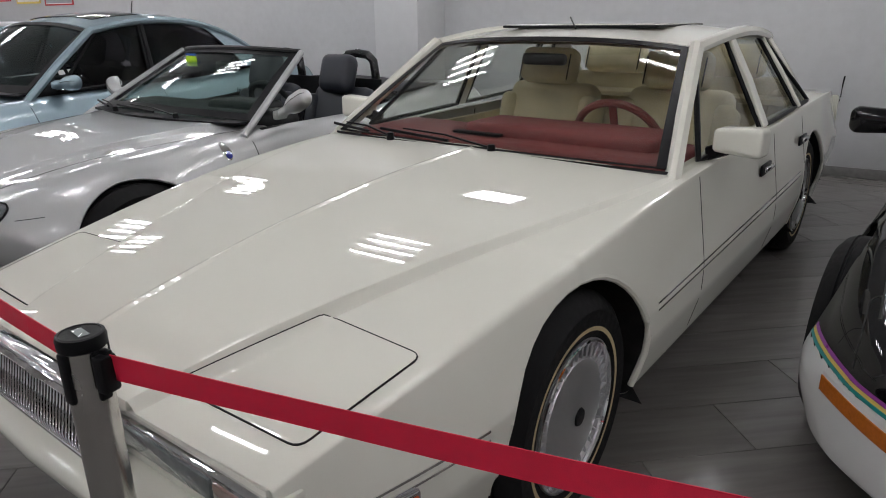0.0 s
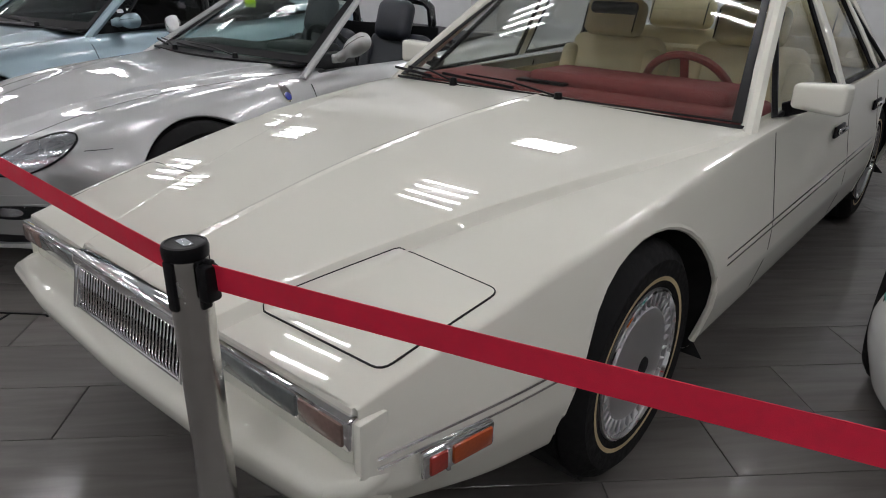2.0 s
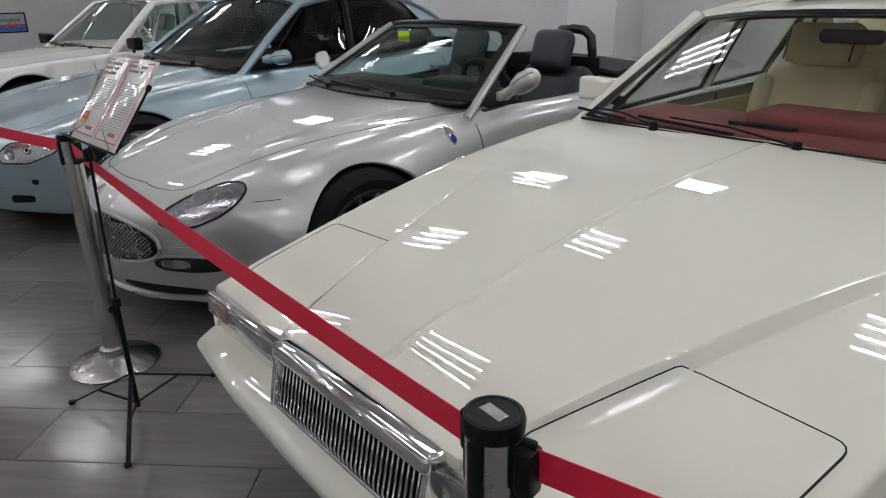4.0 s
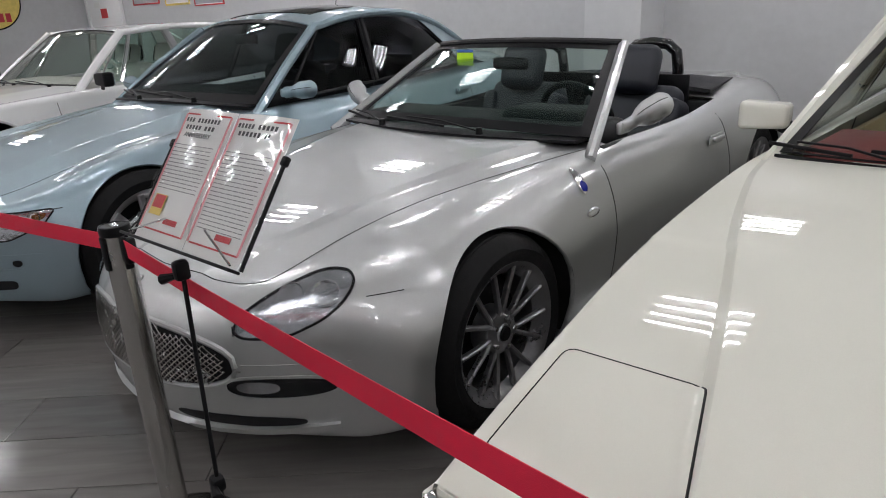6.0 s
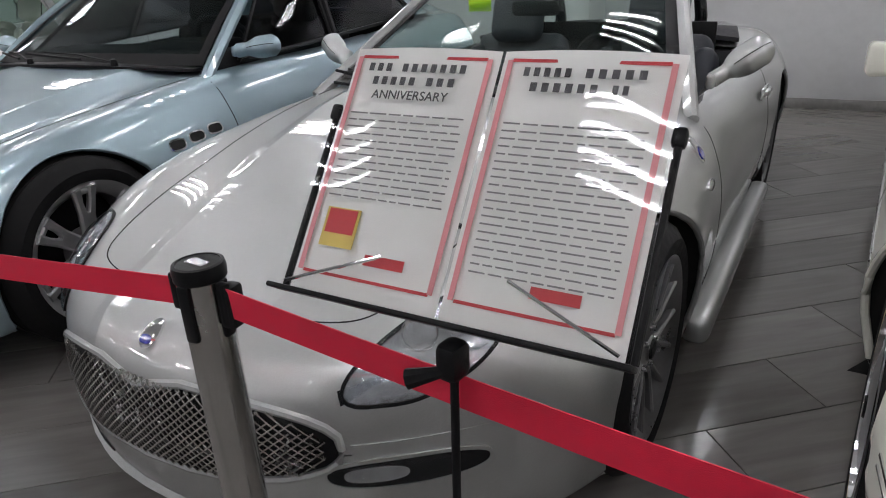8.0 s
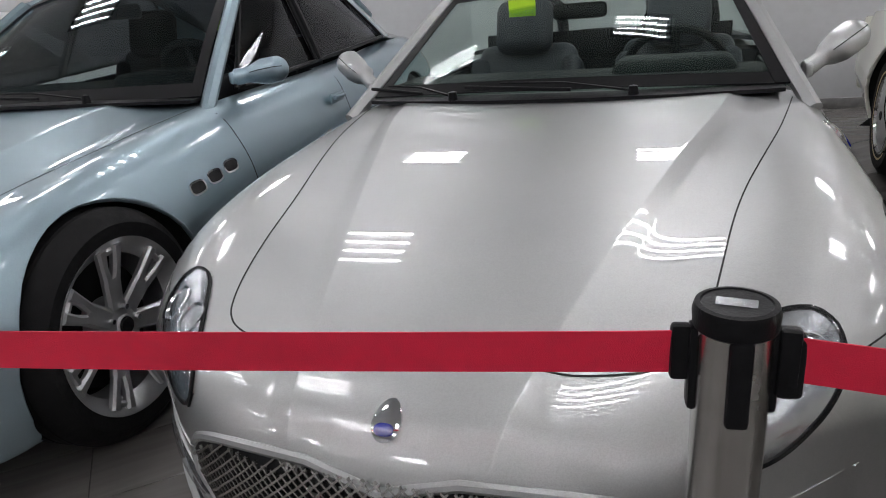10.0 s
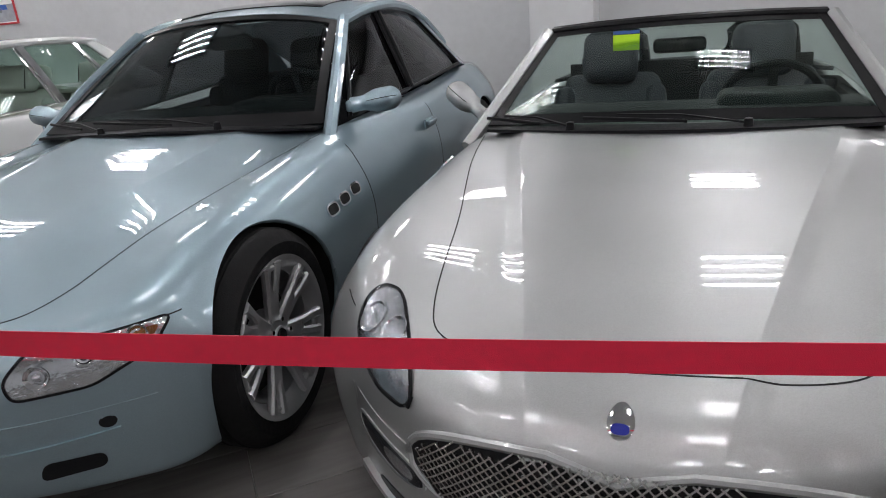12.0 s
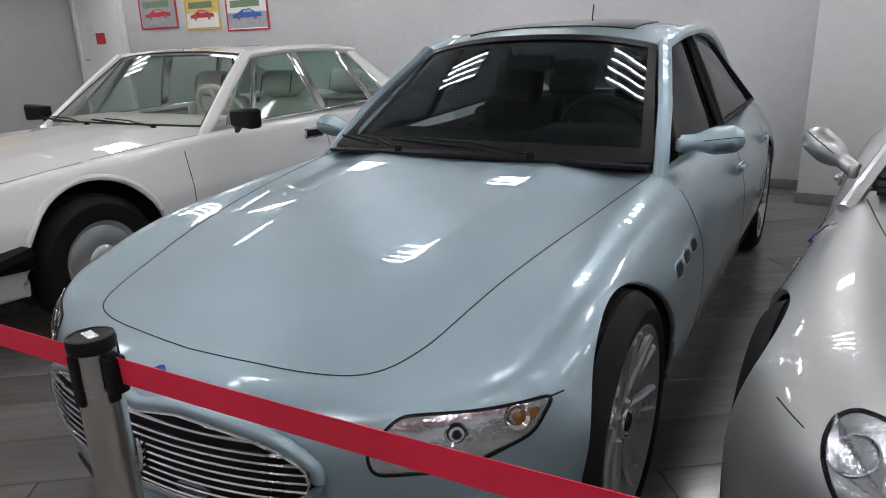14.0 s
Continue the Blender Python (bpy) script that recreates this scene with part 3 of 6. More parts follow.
def slab(name, size, m, material, label, category):
    ob = part(name, box(size, (0, 0, 0), 0.004), material)
    ob.matrix_world = m
    return tagged(ob, label, category, "", "structure")


ROOM = pose(0, 6.34, 0, 0, 0, WALL_YAW)  # x along the back wall, y out of the room
CEIL_Z = 3.0
ground = slab("floor", (21.0, 12.0, 0.10), ROOM @ pose(-4.8, -5.75, -0.062), M_GROUT, "dark grout bed under grey wood-look floor tiles", "floor")
slab("wall_north", (20.8, 0.2, CEIL_Z), ROOM @ pose(-4.8, 0.1, CEIL_Z / 2), M_WALL, "light grey painted back wall", "wall")
slab("wall_south", (20.8, 0.2, CEIL_Z), ROOM @ pose(-4.8, -11.6, CEIL_Z / 2), M_WALL, "light grey painted wall", "wall")
slab("wall_east", (0.2, 11.5, CEIL_Z), ROOM @ pose(5.6, -5.75, CEIL_Z / 2), M_WALL, "light grey painted side wall", "wall")
slab("wall_west", (0.2, 11.5, CEIL_Z), ROOM @ pose(-15.2, -5.75, CEIL_Z / 2), M_WALL, "light grey painted side wall", "wall")
slab("ceiling", (21.0, 12.0, 0.1), ROOM @ pose(-4.8, -5.75, CEIL_Z + 0.05), M_CEIL, "plain white ceiling", "ceiling")
slab("column", (0.56, 0.56, CEIL_Z - 0.004), ROOM @ pose(-3.86, -0.281, CEIL_Z / 2), M_COLUMN, "pale painted square column at the back wall", "column")
for x0, x1 in ((-15.1, -4.15), (-3.57, 5.5)):
    slab("baseboard", (x1 - x0, 0.012, 0.085), ROOM @ pose((x0 + x1) / 2, -0.0065, 0.0435), M_SKIRT, "grey tile skirting along the wall", "baseboard")
slab("baseboard", (0.584, 0.012, 0.085), ROOM @ pose(-3.86, -0.5675, 0.0435), M_SKIRT, "grey tile skirting round the column", "baseboard")


def ceiling_light(m):
    """A recessed square light with four bare tubes."""
    t = base("ceiling_light", m, "white square ceiling light with four lit tubes", "lamp", "lights on the ceiling")
    part("housing", box((0.57, 0.57, 0.02), (0, 0, -0.012), 0.004), M_LOUVRE, t)
    for s in (-1, 1):
        part("frame", box((0.595, 0.02, 0.06), (0, s * 0.2875, -0.032), 0.004), M_LOUVRE, t)
        part("frame", box((0.02, 0.553, 0.06), (s * 0.2875, 0, -0.032), 0.004), M_LOUVRE, t)
    for k in range(4):
        part("tube", tube([(-0.265, -0.207 + 0.138 * k, -0.040), (0.265, -0.207 + 0.138 * k, -0.040)], 0.0105, 8), M_TUBE, t, "bright white lit tube")
    return t


first = ceiling_light(ROOM @ pose(-13.0, -0.95, CEIL_Z))
for i in range(9):
    for j in range(5):
        if i or j:
            copy_thing(first, ROOM @ pose(-13.0 + 2.1 * i, -0.95 - 2.1 * j, CEIL_Z))

# ---------------------------------------------------------------- cars


def greenhouse(car, P, body, screen_glass, side_glass, trim):
    """The roof, pillars and windows of a saloon, from its main corners."""
    xb, yb, zb = P["base"]
    xt, yt, zt = P["top"]
    xr, yr, zr = P["rear_top"]
    xq, yq, zq = P["rear_base"]
    crown, bow = P.get("crown", 0.03), P.get("bow", 0.05)
    tb = P.get("belt", 0.0)

    def rail(y):
        if "roofline" in P:
            return Vector((P["roofside"](y), y, P["roofline"](y)))
        t = min(1, max(0, (y - yt) / (yr - yt)))
        return Vector((xt + (xr - xt) * t + 0.025 * math.sin(math.pi * t), y, zt + (zr - zt) * t + P.get("arc", 0.03) * math.sin(math.pi * t)))

    def belt(y):
        t = min(1, max(0, (y - yb) / (yq - yb)))
        return Vector((xb + (P["belt_x"] - xb) * math.sin(math.pi * min(1, t * 1.1) * 0.5), y, zb + (zq - zb) * t + tb))

    def roof(u, v):
        p = rail(yt + (yr - yt) * v)
        s = 2 * u - 1
        return (p.x * s, p.y - bow * 0.5 * (1 - s * s) * (1 - 2 * v), p.z + crown * (1 - abs(s) ** 2.6) + 0.012)
    part("roof", sheet(roof, 20, 16, 0.025), body, car)
    if "sunroof" in P:
        v0, v1, hw = P["sunroof"]
        part("sunroof", sheet(lambda u, v: Vector(roof(0.5 + (u - 0.5) * 2 * hw, v0 + (v1 - v0) * v)) + Vector((0, 0, 0.006)), 8, 6, 0.01), M_BLACK, car, "dark glass sunroof")
    part("headlining", sheet(lambda u, v: Vector(roof(0.05 + 0.9 * u, 0.03 + 0.94 * v)) - Vector((0, 0, 0.04)), 8, 8), P.get("lining", trim), car)
    def screen(u, v):
        s = 2 * u - 1
        low = Vector((s * (xb - 0.03), yb + 0.012 - 0.6 * bow * (1 - s * s), zb + 0.012))
        high = Vector((s * (xt - 0.012), yt - 0.5 * bow * (1 - s * s), zt + crown * (1 - abs(s) ** 2.6) + 0.006))
        return low.lerp(high, v) + Vector((0, -0.35 * bow, 0.25 * bow)) * (v * (1 - v)) * (2 - s * s)
    part("windscreen", sheet(screen, 20, 12, 0.005), screen_glass, car)
    part("rear_window", pane((xq - 0.06, yq - 0.015, zq + 0.01), (-xq + 0.06, yq - 0.015, zq + 0.01), (-xr + 0.02, yr, zr), (xr - 0.02, yr, zr), (0, 0.03, 0.01), 12, 8), side_glass, car)

    # black bands round the windscreen, as in the bonded glass
    def edge(u, v):
        return screen(u, v) + Vector((0, -0.005, 0.004))
    sd = P.get("band", 0.022)
    part("screen_seal", sheet(lambda u, v: edge(u, v * P.get("band_low", sd)), 18, 2, 0.003), M_TRIM, car)
    part("screen_seal", sheet(lambda u, v: edge(u, 1 - P.get("band_top", sd) + P.get("band_top", sd) * v), 18, 2, 0.003), M_TRIM, car)
    part("screen_seal", sheet(lambda u, v: edge(u * sd, v), 2, 10, 0.003), M_TRIM, car)
    part("screen_seal", sheet(lambda u, v: edge(1 - sd + u * sd, v), 2, 10, 0.003), M_TRIM, car)
    aw = P.get("a_width", 0.075)
    for s in (1, -1):
        S = Matrix.Diagonal((s, 1, 1))
        a0, a1 = Vector((xb + 0.012, yb - 0.06, zb - 0.065)), Vector((xt + 0.02, yt - 0.005, zt + 0.012))
        mid = (a0 + a1) / 2 + Vector((P.get("a_bow", 0.02), -0.01, P.get("a_bow", 0.02)))
        part("windscreen_pillar", bar([S @ a0, S @ mid, S @ a1], aw, 0.05, (s * 1.0, -0.5, 0.35), None, 0.014), body, car)
        y_end = yq - 0.16 if "tail" in P else yr
        rails = [rail(yt + (y_end - yt) * k / 16) + Vector((0.012, 0, 0.004)) for k in range(17)]
        part("roof_rail", bar([S @ p for p in rails], 0.05, 0.05, (s * 0.9, 0, 0.5), None, 0.014), body, car)
        quarter = P["windows"][-1]

        def window(w, u, v):
            """A point of a side window; the last one of an arched roof closes in a round end."""
            b0, b1, r0, r1 = w
            if "tail" in P and w is quarter:
                v *= 1 - 0.75 * max(0.0, (u - 0.55) / 0.45) ** 3.2
            p = belt(b0 + (b1 - b0) * u).lerp(rail(r0 + (r1 - r0) * u), v)
            return S @ (p + Vector((0.015 * 4 * u * (1 - u) * 4 * v * (1 - v) - 0.018, 0, 0)))

        def tail(w, v):
            """The body between the last window's end and the rear screen."""
            out = Vector((0.026, 0, 0))
            if w <= 0.5:
                u = 0.55 + 0.9 * w
                low, high = S @ window(quarter, u, 1.0) + out, rail(quarter[2] + (quarter[3] - quarter[2]) * u) + Vector((0.010, 0, 0.006))
            else:
                k = 2 * w - 1
                low, high = belt(quarter[1] + (yq - quarter[1]) * k) - Vector((0.13 * k * k, 0, 0.035 * k)), rail(quarter[3] + (yq - quarter[3]) * k) + Vector((0.010, 0, 0.006))
            return S @ low.lerp(high, v)
        if "tail" in P:
            part("rear_pillar", sheet(tail, 20, 6, 0.012), body, car)
        else:
            part("rear_pillar", pane(S @ belt(quarter[1]), S @ Vector((xq + 0.015, yq + 0.04, zq)), S @ (rail(yr) + Vector((0.01, 0.0, 0.016))), S @ (rail(quarter[3]) + Vector((0.014, 0, 0.006))), (0.02 * s, 0, 0.01), 8, 8, 0.03), body, car)
        # side windows: belt from, to; rail from, to
        for w in P["windows"]:
            part("side_window", sheet(lambda u, v: window(w, u, v), 14, 6, 0.005), side_glass, car)
            rim = [(k / 12, 0) for k in range(12)] + [(1, k / 5) for k in range(5)] + [(1 - k / 12, 1) for k in range(12)] + [(0, 1 - k / 5) for k in range(5)]
            part("window_frame", tube([window(w, u, v) + Vector((0.012 * s, 0, 0)) for u, v in rim], P.get("frame_r", 0.011), 6, None, True), P.get("frame_mat", trim), car)
        for (b0, b1, r0, r1), (n0, n1, m0, m1) in zip(P["windows"], P["windows"][1:]):
            p, q = (belt(b1) + belt(n0)) / 2, (rail(r1) + rail(m0)) / 2
            part("door_pillar", bar([S @ p, S @ ((p + q) / 2 + Vector((0.008, 0, 0))), S @ q], max(0.03, n0 - b1 - 0.005), 0.03, (s, 0, 0.3)), P.get("pillar_mat", body), car)
    # cabin tub
    iw, z0 = P["belt_x"] - 0.10, 0.25
    tub = bmesh.new()
    box((iw * 2, yq - yb - 0.1, 0.02), (0, (yb + yq) / 2, z0), 0, tub)
    for s in (-1, 1):
        box((0.03, yq - yb - 0.1, zb - z0 - 0.02), (s * iw, (yb + yq) / 2, (zb + z0) / 2 - 0.02), 0.01, tub)
    box((iw * 2, 0.03, zb - z0 - 0.02), (0, yb + 0.02, (zb + z0) / 2 - 0.03), 0, tub)
    box((iw * 2, 0.40, 0.03), (0, yq - 0.25, zq - 0.03), 0.01, tub)
    part("cabin_lining", tub, P["interior"], car)


def mirror(car, x, y, z, s, material, size=(0.20, 0.09, 0.12), round_=0.04, stalk=True, arm_mat=None):
    m = new("door_mirror")
    m.parent = car
    m.matrix_local = pose(x, y, z, 0, 0, -8 * s)
    body = box(size, (0, 0, 0), round_, None, None, 6)
    for v in body.verts:
        k = (v.co.x * s / size[0] + 0.5)
        v.co.z *= 0.80 + 0.20 * k
        v.co.y *= 1.0 - 0.25 * k * (1 if v.co.y < 0 else 0.2)
    part("mirror_shell", body, material, m)
    part("mirror_glass", box((size[0] * 0.86, 0.006, size[2] * 0.8), (0, size[1] / 2 + 0.001, 0), 0.002), M_CHROME, m)
    if stalk:
        part("mirror_arm", bar([(-s * size[0] * 0.3, 0.0, -size[2] * 0.3), (-s * (size[0] * 0.55 + 0.03), 0.03, -size[2] * 0.6)], 0.05, 0.03, (0, -1, 0.2)), arm_mat or M_TRIM, m)


def pod_mirror(car, root, tip, s, material, height, depth, taper):
    """A mirror whose rounded pod grows out of a slim arm at the door."""
    m = new("door_mirror")
    m.parent = car
    A, B = Vector((s * root[0], root[1], root[2])), Vector((s * tip[0], tip[1], tip[2]))
    d = (B - A).normalized()
    back = (Vector((0, 1, 0)) - d * d.y).normalized()
    up = d.cross(back) * (1 if s < 0 else -1)
    swell = curve([(0, taper), (0.22, taper * 0.95), (0.36, 0.80), (0.55, 1.0), (0.80, 0.98), (0.92, 0.72), (0.98, 0.40), (1.0, 0.02)])
    b = bmesh.new()
    rows = []
    for i in range(33):
        t = 0.5 - 0.5 * math.cos(math.pi * i / 32)
        k = swell(t)
        ring = []
        for j in range(24):
            a = 2 * math.pi * j / 24
            y = math.cos(a) * depth * k
            ring.append(b.verts.new(A.lerp(B, t) + up * (math.sin(a) * height * k) + back * (y * (0.30 if y > 0 and t > 0.4 else 1.0))))
        rows.append(ring)
    for p, q in zip(rows, rows[1:]):
        for j in range(24):
            b.faces.new((p[j], p[(j + 1) % 24], q[(j + 1) % 24], q[j]))
    b.faces.new(rows[0])
    b.faces.new(rows[-1][::-1])
    bmesh.ops.recalc_face_normals(b, faces=b.faces)
    part("mirror_shell", b, material, m)
    c = A.lerp(B, 0.68) + back * (depth * 0.31)
    g = lathe([(0.0, 0.004), (0.9, 0.004), (1.0, -0.004)], 28)
    for v in g.verts:
        p = v.co.copy()
        v.co = c + d * (p.x * (B - A).length * 0.25) + up * (p.y * height * 0.82) + back * p.z
    bmesh.ops.recalc_face_normals(g, faces=g.faces)
    part("mirror_glass", g, M_CHROME, m)
    part("mirror_foot", box((0.03, 0.09, 0.05), tuple(A), 0.012, None, None, 3), material, m)
    seam = [A.lerp(B, 0.34 + 0.6 * k / 12) - back * (depth * swell(0.34 + 0.6 * k / 12) * 0.975 + 0.001) - up * (height * 0.22 * swell(0.34 + 0.6 * k / 12)) for k in range(13)]
    part("mirror_seam", tube(seam, 0.0016, 6), M_GAP, m)


def handle(car, x, y, z, s, material):
    h = new("door_handle")
    h.parent = car
    h.matrix_local = pose(x, y, z)
    part("handle_plate", box((0.012, 0.16, 0.05), (0, 0, 0), 0.005), M_TRIM if material is M_CHROME else material, h)
    part("handle_grip", box((0.022, 0.13, 0.022), (s * 0.014, 0, 0.004), 0.008), material, h)


def saloon_wedge(m):
    """The long cream wedge-shaped saloon."""
    car = base("luxury_saloon", m, "pearl white wedge-shaped saloon with cream leather and red dashboard", "car")
    zc = curve([(-0.92, 0.652), (-0.77, 0.702), (-0.55, 0.750), (-0.31, 0.794), (0.0, 0.834), (0.29, 0.860), (0.735, 0.878), (1.2, 0.88), (3.2, 0.91), (4.0, 0.88), (4.2, 0.80)])
    zs = curve([(-0.92, 0.622), (-0.77, 0.655), (-0.55, 0.697), (-0.31, 0.740), (0.0, 0.785), (0.29, 0.817), (0.735, 0.850), (1.2, 0.86), (3.2, 0.885), (4.0, 0.85), (4.2, 0.78)])
    ws = curve([(-0.92, 0.722), (-0.5, 0.775), (0.0, 0.822), (0.8, 0.845), (3.2, 0.82), (4.2, 0.76)])
    wi = curve([(-0.92, 0.305), (-0.77, 0.35), (-0.31, 0.50), (0.29, 0.70), (0.6, 0.775), (0.74, 0.79), (4.2, 0.70)])
    st = curve([(-0.92, 0.022), (-0.6, 0.031), (-0.31, 0.026), (0.1, 0.020), (0.5, 0.013), (0.8, 0.006), (4.2, 0.003)])
    wm = curve([(-0.92, 0.742), (-0.5, 0.832), (0.0, 0.896), (2.9, 0.90), (4.2, 0.82)])
    zb = curve([(-0.92, 0.36), (-0.5, 0.27), (0.3, 0.22), (3.3, 0.22), (4.2, 0.32)])

    def section(y):
        low = zb(y)
        zi = zs(y) + (zc(y) - zs(y)) * 0.10
        return ([(wm(y) - 0.05, low), (wm(y), max(low + 0.08, 0.42)), (wm(y), 0.53), (ws(y), zs(y)), (wi(y) + 0.02, zi), (wi(y) - 0.005, zi + st(y)), (0.016, max(zc(y), zi + st(y) + 0.004)), (0, max(zc(y), zi + st(y) + 0.004) + 0.0035)],
                [0.3, 0.3, 0.16, 0.03, 0.06, 0.03])
    sh = Shell(-0.92, 4.2, section, lambda r, y: 0.02 * r * r if y < 0 else 0.0, lambda r, y: 0.0, [(0, 0.345), (2.92, 0.345)], 0.385,
               lambda c: 0.76 < c.y < 3.05 and abs(c.x) < 0.76)
    end = bmesh.new()
    box((1.60, 0.02, 0.50), (0, 4.19, 0.56), 0.02, end)
    part("tail_panel", end, M_PEARL, car)
    # front: panel, grille, lamp bands, bumper
    part("nose_panel", box((1.43, 0.03, 0.25), (0, -0.893, 0.495), 0.008), M_PEARL, car)
    part("body", sh.bm, M_PEARL, car)
    arch_parts(car, sh, [(0, 0.345), (2.92, 0.345)], 0.385, 0.905, M_UNDER, M_PEARL)
    bp = [(-0.752, -0.84, 0.350), (-0.750, -0.92, 0.350), (-0.712, -0.980, 0.350), (-0.45, -1.012, 0.350), (0, -1.026, 0.350), (0.45, -1.012, 0.350), (0.712, -0.980, 0.350), (0.750, -0.92, 0.350), (0.752, -0.84, 0.350)]
    bump = bmesh.new()
    rings = []
    for i, p in enumerate(bp):
        p = Vector(p)
        t = (Vector(bp[min(i + 1, 8)]) - Vector(bp[max(i - 1, 0)])).normalized()
        o = t.cross(Vector((0, 0, 1)))
        side = 1.0 if abs(p.y) > 0.95 else 0.3
        prof = [(-0.15 * side, 0.150), (-0.03 * side, 0.141), (-0.010, 0.135), (0.0, 0.122), (0.0, 0.108), (-0.012, 0.070), (-0.040 * side, 0.020), (-0.085 * side, -0.020), (-0.16 * side, -0.035)]
        rings.append([bump.verts.new(p + o * a + Vector((0, 0, h))) for a, h in prof])
    for p, q in zip(rings, rings[1:]):
        for k in range(8):
            bump.faces.new((p[k], p[k + 1], q[k + 1], q[k]))
    bmesh.ops.recalc_face_normals(bump, faces=bump.faces)
    part("bumper", bump, M_PEARL, car)
    part("valance", box((1.42, 0.06, 0.16), (0, -0.80, 0.30), 0.03), M_TRIM, car)
    part("bonnet_lip", box((0.60, 0.034, 0.030), (0, -0.905, 0.634), 0.008), M_PEARL, car)
    gr = new("grille")
    gr.parent = car
    gr.matrix_local = pose(0, -0.946, 0.562, -12)
    part("surround", box((0.54, 0.062, 0.040), (0, -0.004, 0.067), 0.013, None, None, 4), M_CHROME, gr)
    part("surround", box((0.54, 0.05, 0.012), (0, 0, -0.062), 0.004), M_CHROME, gr)
    for s in (-1, 1):
        part("surround", box((0.018, 0.055, 0.145), (s * 0.261, 0, 0.004), 0.005), M_CHROME, gr)
    part("backing", box((0.52, 0.02, 0.13), (0, 0.02, -0.002), 0.003), M_TRIM, gr)
    for k in range(34):
        part("slat", box((0.006, 0.026, 0.112), (-0.247 + 0.494 * k / 33, 0, -0.006), 0.002, None, None, 1), M_CHROME, gr)
    wing = bmesh.new()
    for s in (-1, 1):
        bar([(0, -0.037, 0.066), (s * 0.05, -0.037, 0.071), (s * 0.085, -0.036, 0.073)], [0.026, 0.018, 0.006], 0.005, (0, -1, 0), wing)
    part("badge", wing, M_CHROME, gr)
    for s in (-1, 1):
        ln = new("lamp_band")
        ln.parent = car
        ln.matrix_local = pose(s * 0.492, -0.914, 0.575)
        part("bezel", box((0.470, 0.028, 0.064), (0, 0, 0), 0.006), M_CHROME, ln)
        part("lens", box((0.32, 0.02, 0.048), (-s * 0.065, -0.010, 0), 0.005), M_LENS, ln, "grey glass lens")
        part("turn_lens", box((0.120, 0.02, 0.048), (s * 0.163, -0.010, 0), 0.005), M_DULLLENS, ln, "dull red-brown indicator lens")
        part("nose_corner", box((0.022, 0.07, 0.20), (s * 0.732, -0.880, 0.500), 0.007), M_PEARL, car)
        mk = new("side_marker")
        mk.parent = car
        mk.matrix_local = pose(s * 0.792, -0.71, 0.462, 0, 0, -s * 10)
        part("bezel", box((0.020, 0.18, 0.060), (0, 0, 0), 0.008), M_CHROME, mk)
        part("lens", box((0.012, 0.10, 0.042), (s * 0.010, 0.030, 0), 0.004), M_MARKER, mk, "orange-red marker lens")
        part("lens", box((0.012, 0.045, 0.042), (s * 0.010, -0.054, 0), 0.004), M_REDLENS, mk, "dark red marker lens")
        part("rib", box((0.016, 0.008, 0.052), (s * 0.010, -0.034, 0), 0.002), M_CHROME, mk)
        lid = rounded_poly([(s * 0.335, -0.828), (s * 0.695, -0.815), (s * 0.728, -0.505), (s * 0.445, -0.495)], 0.028)
        part("headlamp_lid", sh.patch("top", lid, 0.003), M_PEARL, car)
        part("lid_gap", sh.line("top", lid, 0.0028, 0.0036, 0.003, 2, True), M_GAP, car)
        side = "side" if s > 0 else "other"
        for dz in (0.0, 0.022):
            part("side_trim", sh.line(side, [(-0.88, 0.492 + dz), (-0.42, 0.50 + dz)], 0.006, 0.003), M_CHROME, car)
            part("side_trim", sh.line(side, [(0.42, 0.515 + dz), (2.5, 0.545 + dz)], 0.006, 0.003), M_CHROME, car)
        for yy in (0.86, 1.95, 2.62):
            part("door_gap", sh.line(side, [(yy, 0.24), (yy, 0.84)], 0.005, 0.001), M_GAP, car)
        mirror(car, s * 0.925, 1.03, 0.945, s, M_PEARL, (0.17, 0.10, 0.105), 0.020)
        handle(car, s * 0.878, 1.72, 0.72, s, M_CHROME)
        handle(car, s * 0.872, 2.55, 0.73, s, M_CHROME)
        for yy, zz in ((0, 0.36), (2.92, 0.36)):
            wheel(car, s * 0.745, yy, 0.342, 0.342, 0.205, 0.215, "fin", s)
    part("scuttle", sheet(lambda u, v: (-0.78 + 1.56 * u, 0.732 + 0.02 * v - 0.03 * (1 - (2 * u - 1) ** 2), 0.872 - 0.01 * v), 10, 2, 0.01), M_TRIM, car)
    P = dict(base=(0.80, 0.735, 0.862), top=(0.625, 1.33, 1.235), rear_top=(0.60, 2.62, 1.245), rear_base=(0.66, 3.10, 0.93), belt_x=0.845, crown=0.035, bow=0.06, arc=0.045,
             windows=[(0.98, 1.74, 1.38, 1.72), (1.82, 2.42, 1.80, 2.36), (2.45, 2.70, 2.39, 2.52)], interior=M_CREAM, lining=M_CREAM, frame_mat=M_TRIM, band=0.022, band_low=0.010, band_top=0.04, a_width=0.055, a_bow=0.0)
    greenhouse(car, P, M_PEARL, G_CLEAR, G_CLEAR, M_TRIM)
    part("sunroof_frame", box((0.80, 0.62, 0.012), (0, 1.86, 1.318), 0.004), M_TRIM, car)
    part("sunroof_panel", box((0.775, 0.595, 0.016), (0, 1.86, 1.319), 0.004), M_PEARL, car)
    part("antenna", tube([(0.02, 1.52, 1.31), (-0.05, 1.60, 1.36)], 0.004, 6), M_TRIM, car)
    # dashboard and seats
    part("dashboard", box((1.46, 0.42, 0.10), (0, 1.03, 0.835), 0.03, None, None, 3), M_RED, car, "dull red padded dashboard")
